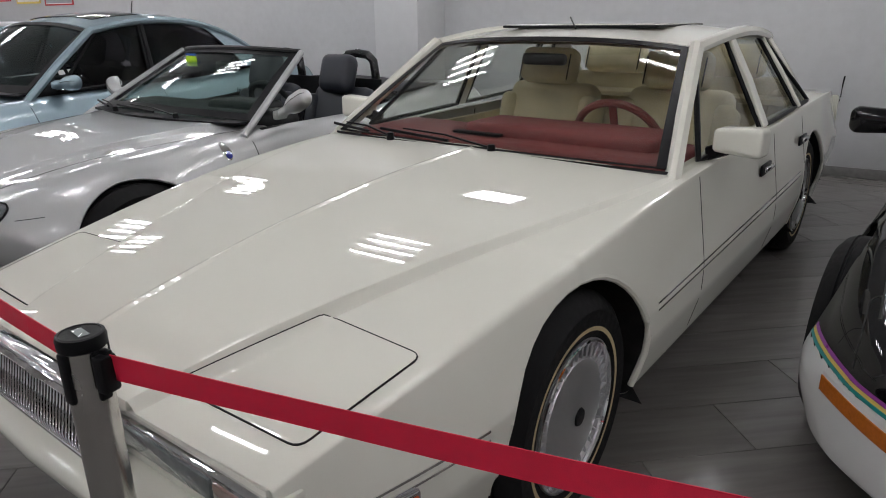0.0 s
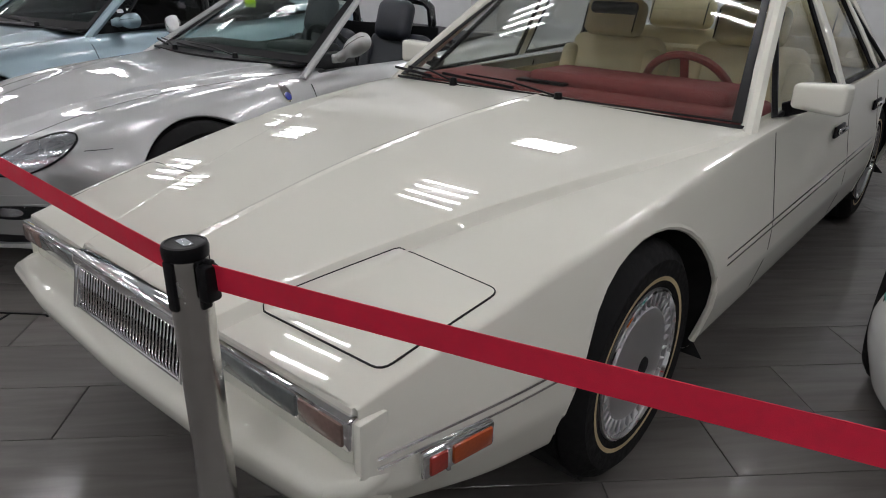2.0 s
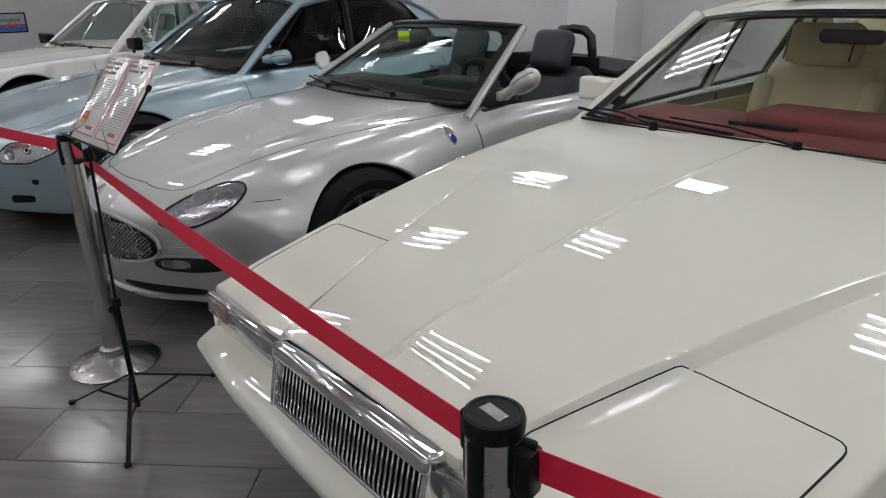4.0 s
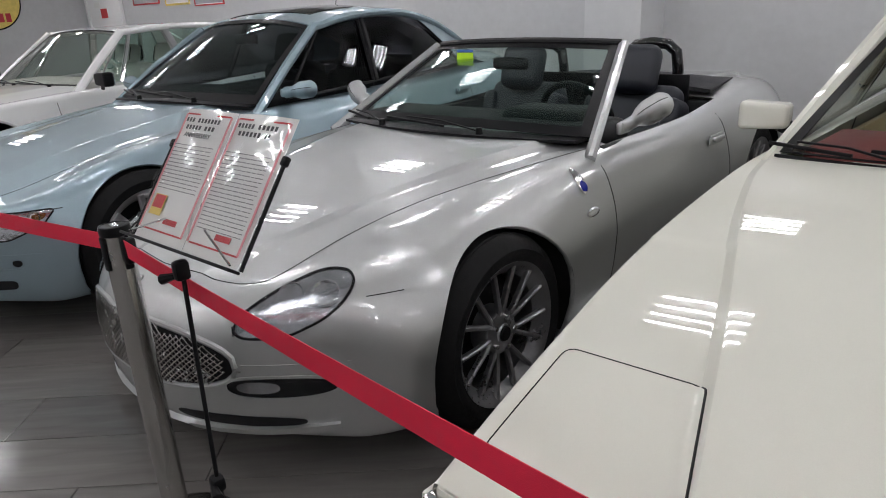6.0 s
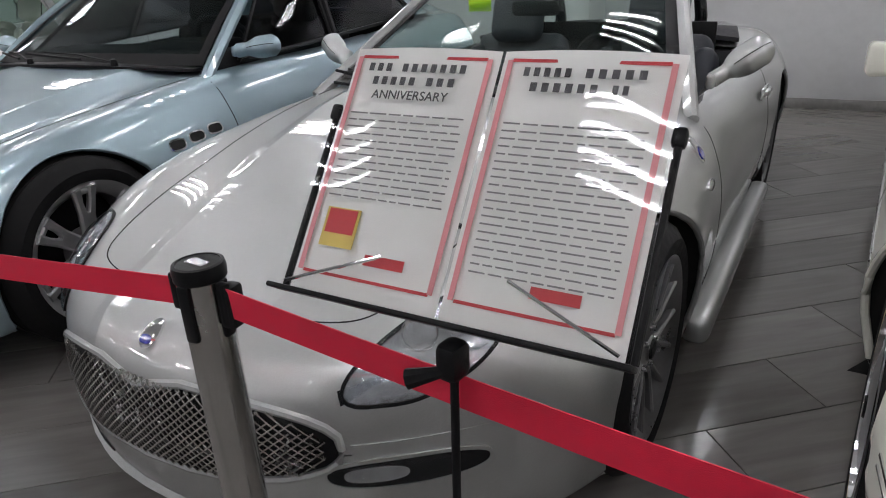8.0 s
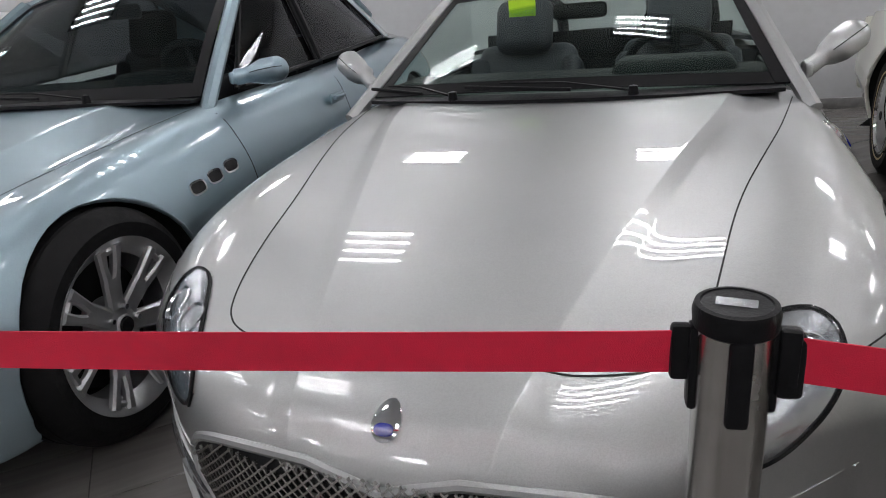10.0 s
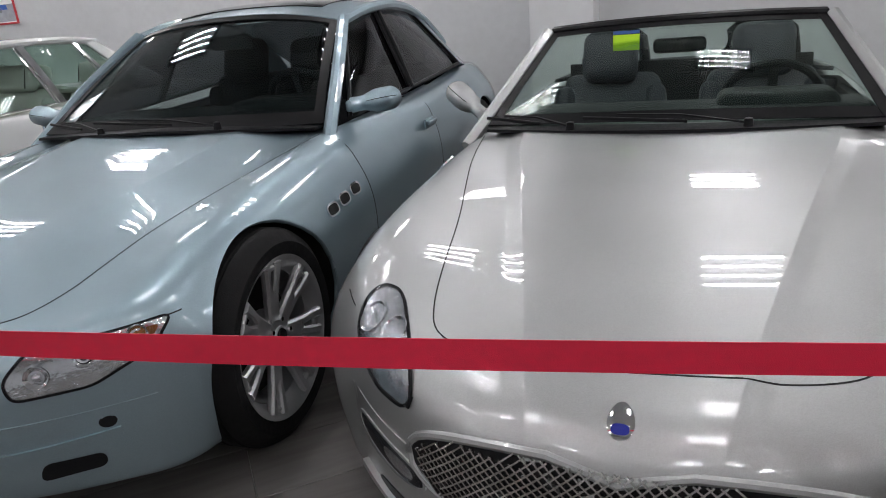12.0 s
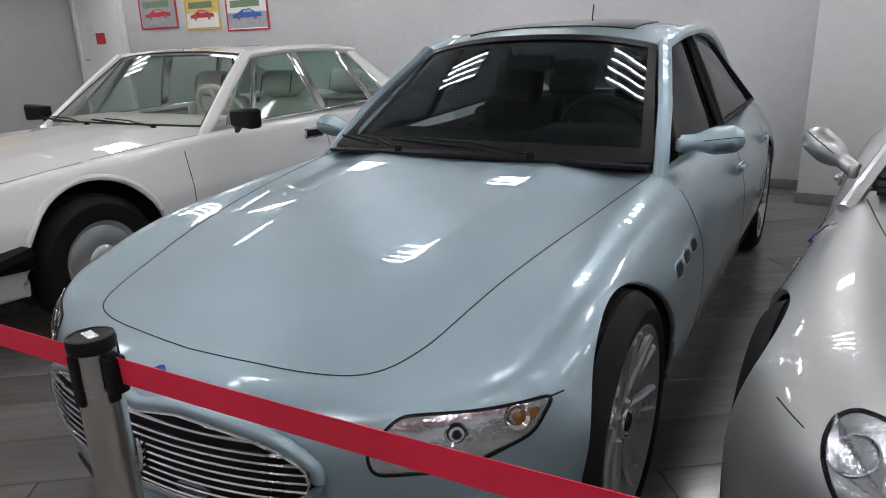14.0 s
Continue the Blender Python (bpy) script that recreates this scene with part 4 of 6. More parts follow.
    part("instrument_hood", box((0.86, 0.30, 0.08), (0.22, 1.09, 0.895), 0.03, None, None, 3), M_RED, car)
    part("air_vent", box((0.24, 0.05, 0.012), (-0.12, 0.93, 0.893), 0.003), M_TRIM, car)
    steering(car, 0.36, 1.30, 0.855, M_WOOD, 0.19)
    for x in (-0.36, 0.36):
        seat(car, x, 1.72, 0.42, M_CREAM, "block", 0.54, 0.60)
        seat(car, x, 2.62, 0.42, M_CREAM, "block", 0.66, 0.60)
    part("rear_mirror", box((0.22, 0.03, 0.05), (0, 1.27, 1.185), 0.02, None, None, 3), M_TRIM, car)
    wiper(car, 0, 0.10, 0.70, -0.38, 0.74, 0.885, 0.90)
    wiper(car, 0, -0.42, 0.70, -0.72, 0.74, 0.885, 0.90)
    return car


def spyder(m):
    """The silver two-seat convertible."""
    car = base("convertible", m, "silver open two-seat convertible with dark navy leather seats", "car")
    zc = curve([(-0.88, 0.40), (-0.87, 0.49), (-0.84, 0.553), (-0.79, 0.598), (-0.66, 0.638), (-0.3, 0.72), (0.1, 0.788), (0.5, 0.83), (0.80, 0.845), (1.5, 0.84), (2.1, 0.87), (2.6, 0.90), (3.1, 0.88), (3.38, 0.78), (3.46, 0.60)])
    zs = curve([(-0.88, 0.40), (-0.87, 0.46), (-0.855, 0.505), (-0.75, 0.58), (-0.575, 0.65), (-0.3, 0.72), (0.05, 0.765), (0.4, 0.785), (0.8, 0.795), (1.5, 0.80), (2.1, 0.84), (2.6, 0.865), (3.1, 0.83), (3.38, 0.72), (3.46, 0.58)])
    ws = curve([(-0.88, 0.565), (-0.6, 0.632), (-0.2, 0.728), (0.3, 0.765), (0.8, 0.79), (1.5, 0.815), (2.4, 0.78), (3.1, 0.70), (3.46, 0.62)])
    wm = curve([(-0.88, 0.70), (-0.6, 0.836), (-0.3, 0.900), (0.1, 0.912), (0.6, 0.885), (1.2, 0.875), (1.9, 0.885), (2.44, 0.915), (3.0, 0.86), (3.46, 0.72)])
    zb = curve([(-0.88, 0.40), (-0.87, 0.27), (-0.84, 0.19), (-0.7, 0.16), (0.4, 0.17), (2.9, 0.19), (3.3, 0.25), (3.46, 0.5)])
    rx = curve([(-0.88, 0.16), (-0.6, 0.225), (0.1, 0.40), (0.55, 0.51), (0.9, 0.55), (3.46, 0.45)])
    dip = curve([(-0.88, 0.0), (-0.6, 1.0), (0.4, 1.0), (0.85, 0.0), (3.46, 0.0)])
    tuck = curve([(-0.9, 0.06), (-0.5, 0.05), (0.5, 0.04), (1.0, 0.03), (3.4, 0.08)])

    def section(y):
        lo = zb(y)
        zm = lo + (zs(y) - lo) * 0.50
        return ([(wm(y) - tuck(y), lo), (wm(y), lo + (zm - lo) * 0.6), (wm(y), zm + (zs(y) - zm) * 0.35), (ws(y) + 0.015, zs(y) + 0.005), (rx(y) + 0.06, zs(y) + (zc(y) - zs(y)) * 0.67 - 0.005 * dip(y)), (rx(y), zc(y) + 0.002), (0, zc(y))], [0.7, 0.9, 0.95, 0.5, 0.06])
    sh = Shell(-0.88, 3.46, section, lambda r, y: 0.36 * r ** 2.3 * max(0, 1 - (y + 0.88) / 1.10) ** 2, lambda r, y: 0.22 * r ** 2.5 * max(0, 1 - (3.46 - y) / 0.8) ** 2, [(0, 0.335), (2.44, 0.335)], 0.360,
               lambda c: 0.86 < c.y < 2.05 and abs(c.x) < 0.735)
    part("body", sh.bm, M_SILVER, car)
    arch_parts(car, sh, [(0, 0.335), (2.44, 0.335)], 0.360, 0.90, M_UNDER, M_SILVER, 0.014)
    # grille
    gout = superoval(0, 0.412, 0.44, 0.100, 2.6)
    gout = [(x, z + 0.02 * math.cos(x * 3.0) - (0.028 * math.exp(-(x / 0.05) ** 2) if z > 0.4 else 0)) for x, z in gout]
    part("grille_recess", sh.patch("front", gout, 0.002), M_TRIM, car)
    rim = [p for p, _ in (sh.cast("front", x, z) for x, z in gout) if p is not None]
    part("grille_frame", tube(rim, 0.010, 8, None, True), M_SILVER, car)
    mesh = bmesh.new()
    for k in range(-26, 27):
        for d in (-1, 1):
            seg = []
            for t in range(13):
                z = 0.30 + 0.24 * t / 12
                x = 0.021 * k + d * (z - 0.41) * 1.2
                top = 0.100 * max(0.0, 1 - abs(x / 0.43) ** 2.6) ** (1 / 2.6)
                if abs(z - 0.412 - 0.02 * math.cos(x * 3)) < top - 0.004 and abs(x) < 0.415:
                    seg.append((x, z))
            if len(seg) > 1:
                sh.line("front", seg, 0.0036, 0.009, 0.002, 1, False, mesh)
    part("grille_mesh", mesh, M_STEEL, car, "bright steel wire mesh grille")
    for s in (-1, 1):
        part("bumper_face", sh.line("front", [(s * 0.455, 0.40), (s * 0.695, 0.40)], 0.05, 0.0012, 0.004, 60), M_SILVER, car)
    part("badge", sh.patch("front", superoval(0, 0.586, 0.024, 0.020, 2), 0.006, 4, 0.004), M_CHROME, car)
    part("badge_enamel", sh.patch("front", superoval(0, 0.579, 0.016, 0.0065, 2.6), 0.0105, 3), M_ENAMEL, car, "blue enamel lower half of the badge")
    part("splitter", sh.line("front", [(-0.66, 0.215), (-0.3, 0.196), (0, 0.190), (0.3, 0.196), (0.66, 0.215)], 0.020, 0.016, 0.010, 14), M_SILVER, car)
    # bonnet lines
    half = [(0, -0.70), (0.18, -0.69), (0.34, -0.655), (0.425, -0.61), (0.455, -0.53), (0.475, -0.42), (0.515, -0.15), (0.585, 0.12), (0.66, 0.42), (0.715, 0.74)]
    half = eased(half)
    bon = [(-x, y) for x, y in half[:0:-1]] + half
    part("bonnet_gap", sh.line("top", bon, 0.0034, 0.001, 0.004, 2), M_GAP, car)
    for s in (-1, 1):
        side = "side" if s > 0 else "other"
        lens = rounded_poly([(s * a, c) for a, c in ((0.445, 0.505), (0.56, 0.505), (0.645, 0.555), (0.672, 0.612), (0.635, 0.658), (0.55, 0.662), (0.475, 0.61), (0.43, 0.545))], 0.035)
        lamp = new("headlamp")
        lamp.parent = car
        part("lamp_bowl", sh.patch("front", lens, 0.002), M_LAMPDARK, lamp)
        part("lamp_seal", sh.line("front", lens, 0.0075, 0.005, 0.006, 2, True), M_TRIM, lamp)
        for cx, cz, r, mm in ((0.530, 0.612, 0.036, M_REFLECTOR), (0.612, 0.612, 0.041, M_REFLECTOR)):
            p, n = sh.cast("front", s * cx, cz)
            ring = lathe([(0.001, -0.020), (r * 0.4, -0.018), (r * 0.8, -0.008), (r, 0.000), (r * 1.05, 0.000), (r * 1.06, -0.02)], 28)
            bmesh.ops.rotate(ring, cent=(0, 0, 0), matrix=Vector((0, 0, 1)).rotation_difference(n).to_matrix(), verts=ring.verts)
            bmesh.ops.translate(ring, vec=p + n * 0.005, verts=ring.verts)
            part("reflector", ring, mm, lamp)
            if r > 0.03:
                bulb = lathe([(0.0, -0.002), (r * 0.40, -0.004), (r * 0.55, -0.014)], 16)
                bmesh.ops.rotate(bulb, cent=(0, 0, 0), matrix=Vector((0, 0, 1)).rotation_difference(n).to_matrix(), verts=bulb.verts)
                bmesh.ops.translate(bulb, vec=p + n * 0.002, verts=bulb.verts)
                part("bulb_shield", bulb, M_PROJECTOR if cx > 0.6 else M_REFLECTOR, lamp)
        part("lamp_glass", sh.patch("front", lens, 0.007, 8, 0.010), G_LAMP, lamp)
        fog = superoval(s * 0.535, 0.350, 0.130, 0.036, 2.6)
        fl = new("fog_lamp")
        fl.parent = car
        part("fog_recess", sh.patch("front", fog, 0.003), M_TRIM, fl)
        part("fog_reflector", sh.patch("front", superoval(s * 0.49, 0.352, 0.052, 0.019, 2.6), 0.006), M_LAMPDARK, fl)
        part("fog_lens", sh.patch("front", superoval(s * 0.53, 0.351, 0.115, 0.030, 2.6), 0.010, 7, 0.006), G_LAMP, fl, "clear fog lamp lens")
        part("fog_rim", sh.line("front", fog, 0.008, 0.005, 0.004, 1, True), M_SILVER, fl)
        part("lower_intake", sh.patch("front", superoval(s * 0.40, 0.232, 0.19, 0.018, 2.6), 0.003), M_TRIM, car)
        part("wing_gap", sh.line(side, [(-0.46, 0.60), (-0.37, 0.605)], 0.003, 0.0008), M_GAP, car)
        part("wing_badge", sh.patch(side, superoval(0.52, 0.735, 0.026, 0.042, 2), 0.006, 4, 0.004), M_CHROME, car)
        part("wing_enamel", sh.patch(side, superoval(0.52, 0.718, 0.018, 0.018, 2), 0.0105, 3), M_ENAMEL, car, "blue enamel of the wing badge")
        part("repeater", sh.patch(side, superoval(0.53, 0.625, 0.042, 0.016, 2), 0.006, 4, 0.004), M_CHROME, car)
        part("door_gap", sh.line(side, [(0.66, 0.22), (0.70, 0.5), (0.70, 0.76)], 0.005, 0.001), M_GAP, car)
        part("door_gap", sh.line(side, [(1.80, 0.22), (1.92, 0.5), (1.86, 0.80)], 0.005, 0.001), M_GAP, car)
        part("sill", box((0.09, 1.56, 0.10), (s * 0.885, 1.18, 0.185), 0.035, None, None, 4), M_SILVER, car)
        pod_mirror(car, (0.775, 0.93, 0.870), (0.940, 1.01, 0.985), s, M_SILVER, 0.053, 0.066, 0.52)
        handle(car, s * 0.872, 1.72, 0.70, s, M_SILVER)
        for yy in (0, 2.44):
            wheel(car, s * 0.766, yy, 0.336, 0.336, 0.205, 0.246, "mesh", s)
        part("door_card", box((0.05, 1.25, 0.42), (s * 0.735, 1.42, 0.60), 0.02), M_DASH, car)
    # windscreen and its frame
    xb, yb, zb_, xt, yt, zt = 0.715, 0.78, 0.842, 0.545, 1.32, 1.165
    W = (0, -0.14, 0.03)
    part("windscreen", pane((-xb, yb, zb_), (xb, yb, zb_), (xt, yt, zt), (-xt, yt, zt), W, 20, 10), G_GREEN, car)

    def edge(u, v):
        A, B, C, D = Vector((-xb, yb, zb_)), Vector((xb, yb, zb_)), Vector((xt, yt, zt)), Vector((-xt, yt, zt))
        return (A * (1 - u) + B * u) * (1 - v) + (D * (1 - u) + C * u) * v + Vector(W) * (4 * u * (1 - u) * (0.6 + 1.6 * v * (1 - v)))
    part("header_rail", bar([edge(k / 16, 1.0) + Vector((0, 0.01, 0.012)) for k in range(17)], 0.04, 0.03, (0, -0.4, 1), None, 0.012), M_TRIM, car)
    up = Vector((0, -0.004, 0.006))
    part("screen_seal", sheet(lambda u, v: edge(u, 0.94 + 0.06 * v) + up, 18, 2, 0.003), M_TRIM, car)
    part("screen_seal", sheet(lambda u, v: edge(u, 0.09 * v) + up, 18, 2, 0.003), M_TRIM, car)
    for s in (0, 1):
        part("screen_seal", sheet(lambda u, v: edge(abs(s - 0.035 * u), v) + up, 2, 12, 0.003), M_TRIM, car)
        x = 1 if s else -1
        pts = [edge(s, -0.20 + 1.20 * k / 8) + Vector((x * 0.018, 0, 0.006)) for k in range(9)]
        part("windscreen_pillar", bar(pts, 0.038, 0.05, (x, -0.5, 0.3), None, 0.014), M_SILVER, car)
    part("scuttle", sheet(lambda u, v: ((2 * u - 1) * 0.69, 0.70 + 0.13 * v - 0.11 * (1 - (2 * u - 1) ** 2), 0.846 + 0.004 * (1 - (2 * u - 1) ** 2)), 14, 2, 0.012), M_TRIM, car)
    wiper(car, 0, 0.25, 0.64, -0.18, 0.64, 0.862, 0.885)
    wiper(car, 0, -0.35, 0.64, -0.62, 0.72, 0.862, 0.880)
    part("inspection_sticker", box((0.105, 0.002, 0.062), tuple(edge(0.325, 0.80) + Vector((0, 0.004, -0.004))), 0, None, None), M_LIME, car, "lime green sticker inside the windscreen")
    part("sticker_band", box((0.105, 0.002, 0.012), tuple(edge(0.325, 0.80) + Vector((0, 0.004, 0.036))), 0, None, None), M_BLUEINK, car, "blue strip above the sticker")
    tub = bmesh.new()
    box((1.44, 1.25, 0.02), (0, 1.45, 0.22), 0, tub)
    box((1.44, 0.04, 0.55), (0, 2.06, 0.56), 0.01, tub)
    box((1.40, 0.03, 0.5), (0, 0.84, 0.55), 0.01, tub)
    part("cabin_lining", tub, M_DASH, car)
    part("dashboard", box((1.40, 0.36, 0.16), (0, 0.99, 0.80), 0.06, None, None, 4), M_DASH, car)
    part("instrument_hood", box((0.42, 0.26, 0.10), (0.36, 1.04, 0.87), 0.045, None, None, 4), M_DASH, car)
    steering(car, 0.36, 1.27, 0.84, M_DASH, 0.185)
    for x in (-0.36, 0.36):
        seat(car, x, 1.58, 0.38, M_DARKLEATHER, "tall", 0.50, 0.55, M_GREYLEATHER)
        hoop = new("roll_hoop")
        hoop.parent = car
        hoop.matrix_local = pose(x, 2.06, 0.84)
        pts = [(-0.15, 0, 0), (-0.155, 0, 0.15), (-0.14, 0, 0.245), (-0.09, 0, 0.285), (0, 0, 0.295), (0.09, 0, 0.285), (0.14, 0, 0.245), (0.155, 0, 0.15), (0.15, 0, 0)]
        part("hoop", tube(pts, 0.030, 10), M_BLACK, hoop, "glossy black roll hoop")
        for s in (-1, 1):
            part("hoop_foot", box((0.05, 0.05, 0.06), (s * 0.15, 0, 0.02), 0.014), M_CHROME, hoop)
    part("hood_cover", sheet(lambda u, v: ((2 * u - 1) * (0.70 - 0.10 * v), 2.06 + 0.62 * v, 0.89 + 0.065 * (1 - abs(2 * u - 1) ** 2.4) * math.sin(math.pi * (0.2 + 0.75 * v))), 14, 10, 0.02), M_CLOTH, car, "dark folded fabric hood cover")
    part("wind_deflector", box((1.2, 0.012, 0.14), (0, 2.02, 0.90), 0.005), M_TRIM, car)
    part("rear_mirror", box((0.21, 0.03, 0.06), (0, 1.22, 1.09), 0.02, None, None, 3), M_TRIM, car)
    return car


def blue_saloon(m):
    """The large ice-blue saloon."""
    car = base("sports_saloon", m, "ice blue metallic four-door saloon with dark tinted windows", "car")
    zc = curve([(-0.80, 0.402), (-0.79, 0.53), (-0.76, 0.60), (-0.70, 0.628), (-0.6, 0.648), (-0.4, 0.69), (-0.1, 0.762), (0.3, 0.835), (0.84, 0.905), (2.0, 0.93), (3.3, 1.0), (3.9, 0.98), (4.05, 0.85), (4.12, 0.62)])
    zs = curve([(-0.80, 0.40), (-0.79, 0.48), (-0.76, 0.55), (-0.66, 0.63), (-0.4, 0.70), (-0.1, 0.765), (0.3, 0.815), (0.84, 0.86), (2.0, 0.885), (3.1, 0.93), (3.8, 0.90), (4.05, 0.78), (4.12, 0.6)])
    ws = curve([(-0.80, 0.72), (-0.5, 0.80), (-0.1, 0.82), (0.84, 0.81), (2.0, 0.84), (3.1, 0.80), (4.12, 0.66)])
    wm = curve([(-0.80, 0.82), (-0.5, 0.92), (-0.1, 0.945), (0.5, 0.94), (1.5, 0.935), (3.06, 0.945), (3.8, 0.88), (4.12, 0.76)])
    rx = curve([(-0.80, 0.20), (-0.56, 0.24), (0.1, 0.34), (0.8, 0.40), (4.12, 0.40)])
    dip = curve([(-0.8, 0.0), (-0.5, 1.0), (0.6, 1.0), (1.0, 0.0), (4.12, 0.0)])
    zb = curve([(-0.80, 0.40), (-0.79, 0.27), (-0.76, 0.20), (-0.6, 0.18), (3.3, 0.20), (3.9, 0.28), (4.12, 0.5)])

    def section(y):
        lo = zb(y)
        zm = lo + (zs(y) - lo) * 0.50
        return ([(wm(y) - 0.05, lo), (wm(y), lo + (zm - lo) * 0.6), (wm(y), zm + (zs(y) - zm) * 0.35), (ws(y) + 0.02, zs(y) + 0.006), (max(0.60, rx(y) + 0.1), zs(y) + (zc(y) - zs(y)) * 0.35 - 0.018 * dip(y)), (rx(y), zc(y) + 0.002), (0, zc(y))], [0.7, 0.8, 0.85, 0.5, 0.10])
    sh = Shell(-0.80, 4.12, section, lambda r, y: 0.33 * r ** 2.4 * max(0, 1 - (y + 0.80) / 1.0) ** 2, lambda r, y: 0.25 * r ** 2.5 * max(0, 1 - (4.12 - y) / 0.8) ** 2, [(0, 0.348), (3.06, 0.348)], 0.380,
               lambda c: 0.90 < c.y < 3.25 and abs(c.x) < 0.76)
    part("body", sh.bm, M_BLUE, car)
    arch_parts(car, sh, [(0, 0.348), (3.06, 0.348)], 0.380, 0.935, M_UNDER, M_BLUE, 0.014)
    gout = superoval(0, 0.478, 0.465, 0.112, 2.6)
    gout = [(x, z - (0.020 * math.exp(-(x / 0.06) ** 2) if z > 0.478 else 0)) for x, z in gout]
    part("grille_recess", sh.patch("front", gout, 0.002), M_TRIM, car)
    def face(x, z, out):
        return (x, -0.803 + 0.33 * (abs(x) / 0.82) ** 2.4 + max(0.0, z - 0.535) * 0.55 + max(0.0, 0.40 - z) * 0.25 - out, z)
    part("grille_frame", tube([face(x, z, 0.0) for x, z in gout], 0.017, 10, None, True), M_BLUE, car)
    part("grille_rim", tube([face(x * 0.968, 0.478 + (z - 0.478) * 0.88, 0.010) for x, z in gout], 0.005, 8, None, True), M_CHROME, car)
    for k in range(9):
        z = 0.396 + 0.160 * k / 8
        w = 0.450 * max(0.0, 1 - abs((z - 0.478) / 0.104) ** 2.6) ** 0.385
        part("grille_bar", tube([face(w * (q / 10 - 1), z, 0.012) for q in range(21)], 0.0042, 6), M_CHROME, car)
    for dx in (-0.040, 0, 0.040):
        part("emblem_prong", tube([face(dx * 0.8, 0.432, 0.024), face(dx, 0.490, 0.024), face(dx * 0.85, 0.512 + (0.022 if dx == 0 else 0), 0.024)], [0.005, 0.007, 0.003], 8), M_CHROME, car, "chrome prong of the grille emblem")
    part("emblem_cross", tube([face(-0.034, 0.434, 0.024), face(0, 0.424, 0.024), face(0.034, 0.434, 0.024)], 0.006, 8), M_CHROME, car)
    part("emblem_shaft", tube([face(0, 0.392, 0.024), face(0, 0.430, 0.024)], 0.006, 8), M_CHROME, car)
    part("badge", sh.patch("front", superoval(0, 0.612, 0.024, 0.014, 2), 0.006, 4, 0.004), M_ENAMEL, car)
    for s in (-1, 1):
        part("bumper_face", sh.line("front", [(s * 0.475, 0.40), (s * 0.815, 0.40)], 0.05, 0.0012, 0.004, 60), M_BLUE, car)
    part("lower_grille", sh.patch("front", superoval(0, 0.272, 0.42, 0.028, 3), 0.003), M_TRIM, car)
    half = [(0, -0.635), (0.20, -0.628), (0.38, -0.595), (0.495, -0.54), (0.545, -0.42), (0.565, -0.30), (0.62, 0.0), (0.69, 0.4), (0.735, 0.80)]
    half = eased(half)
    bon = [(-x, y) for x, y in half[:0:-1]] + half
    part("bonnet_gap", sh.line("top", bon, 0.0034, 0.001, 0.004, 2), M_GAP, car)
    for s in (-1, 1):
        side = "side" if s > 0 else "other"
        lens = rounded_poly([(s * 0.545, 0.538), (s * 0.560, 0.488), (s * 0.71, 0.490), (s * 0.825, 0.55), (s * 0.848, 0.618), (s * 0.59, 0.600)], 0.022)
        lamp = new("headlamp")
        lamp.parent = car
        part("lamp_bowl", sh.patch("front", lens, 0.002), M_REFLECTOR, lamp)
        part("lamp_seal", sh.line("front", lens, 0.007, 0.004, 0.006, 2, True), M_TRIM, lamp)
        part("lamp_corner", sh.patch("front", rounded_poly([(s * 0.79, 0.570), (s * 0.822, 0.577), (s * 0.830, 0.602), (s * 0.795, 0.600)], 0.010), 0.004, 3), M_CORNER, lamp, "amber corner of the headlamp")
        for cx, cz, r, mm in ((0.612, 0.538, 0.015, M_LAMPDARK), (0.70, 0.566, 0.013, M_PROJECTOR), (0.795, 0.588, 0.014, M_CORNER)):
            p, n = sh.cast("front", s * cx, cz)
            cup = lathe([(r * 1.0, -0.004), (r * 1.5, 0.002), (r * 1.85, 0.006), (r * 1.95, 0.003)], 24)
            bmesh.ops.rotate(cup, cent=(0, 0, 0), matrix=Vector((0, 0, 1)).rotation_difference(n).to_matrix(), verts=cup.verts)
            bmesh.ops.translate(cup, vec=p + n * 0.003, verts=cup.verts)
            part("reflector_cup", cup, M_CHROME, lamp)
            ring = lathe([(0.0, 0.004), (r * 0.55, 0.001), (r * 0.85, -0.006), (r, -0.012)], 20)
            bmesh.ops.rotate(ring, cent=(0, 0, 0), matrix=Vector((0, 0, 1)).rotation_difference(n).to_matrix(), verts=ring.verts)
            bmesh.ops.translate(ring, vec=p + n * 0.006, verts=ring.verts)
            part("reflector", ring, mm, lamp)
        part("lamp_glass", sh.patch("front", lens, 0.006, 6, 0.012), G_LAMP, lamp)
        part("fog_recess", sh.patch("front", rounded_poly([(s * 0.565, 0.255), (s * 0.70, 0.262), (s * 0.70, 0.302), (s * 0.58, 0.304)], 0.02), 0.003), M_TRIM, car)
        part("bumper_crease", sh.line("front", [(s * 0.48, 0.338), (s * 0.62, 0.345), (s * 0.74, 0.352)], 0.022, 0.007, 0.008, 16), M_BLUE, car)
        part("bumper_sensor", sh.patch("front", superoval(s * 0.72, 0.385, 0.017, 0.017, 2, 16), 0.003), M_TRIM, car)
        for k in range(3):
            vent = superoval(0.448 + 0.112 * k, 0.645 + 0.010 * k, 0.042, 0.021, 3, 20)
            part("wing_vent", sh.patch(side, vent, 0.002), M_GAP, car)
            part("vent_rim", sh.line(side, vent, 0.007, 0.005, 0.004, 1, True), M_CHROME, car)
        part("wing_gap", sh.line(side, [(-0.48, 0.612), (-0.37, 0.615)], 0.004, 0.001), M_GAP, car)
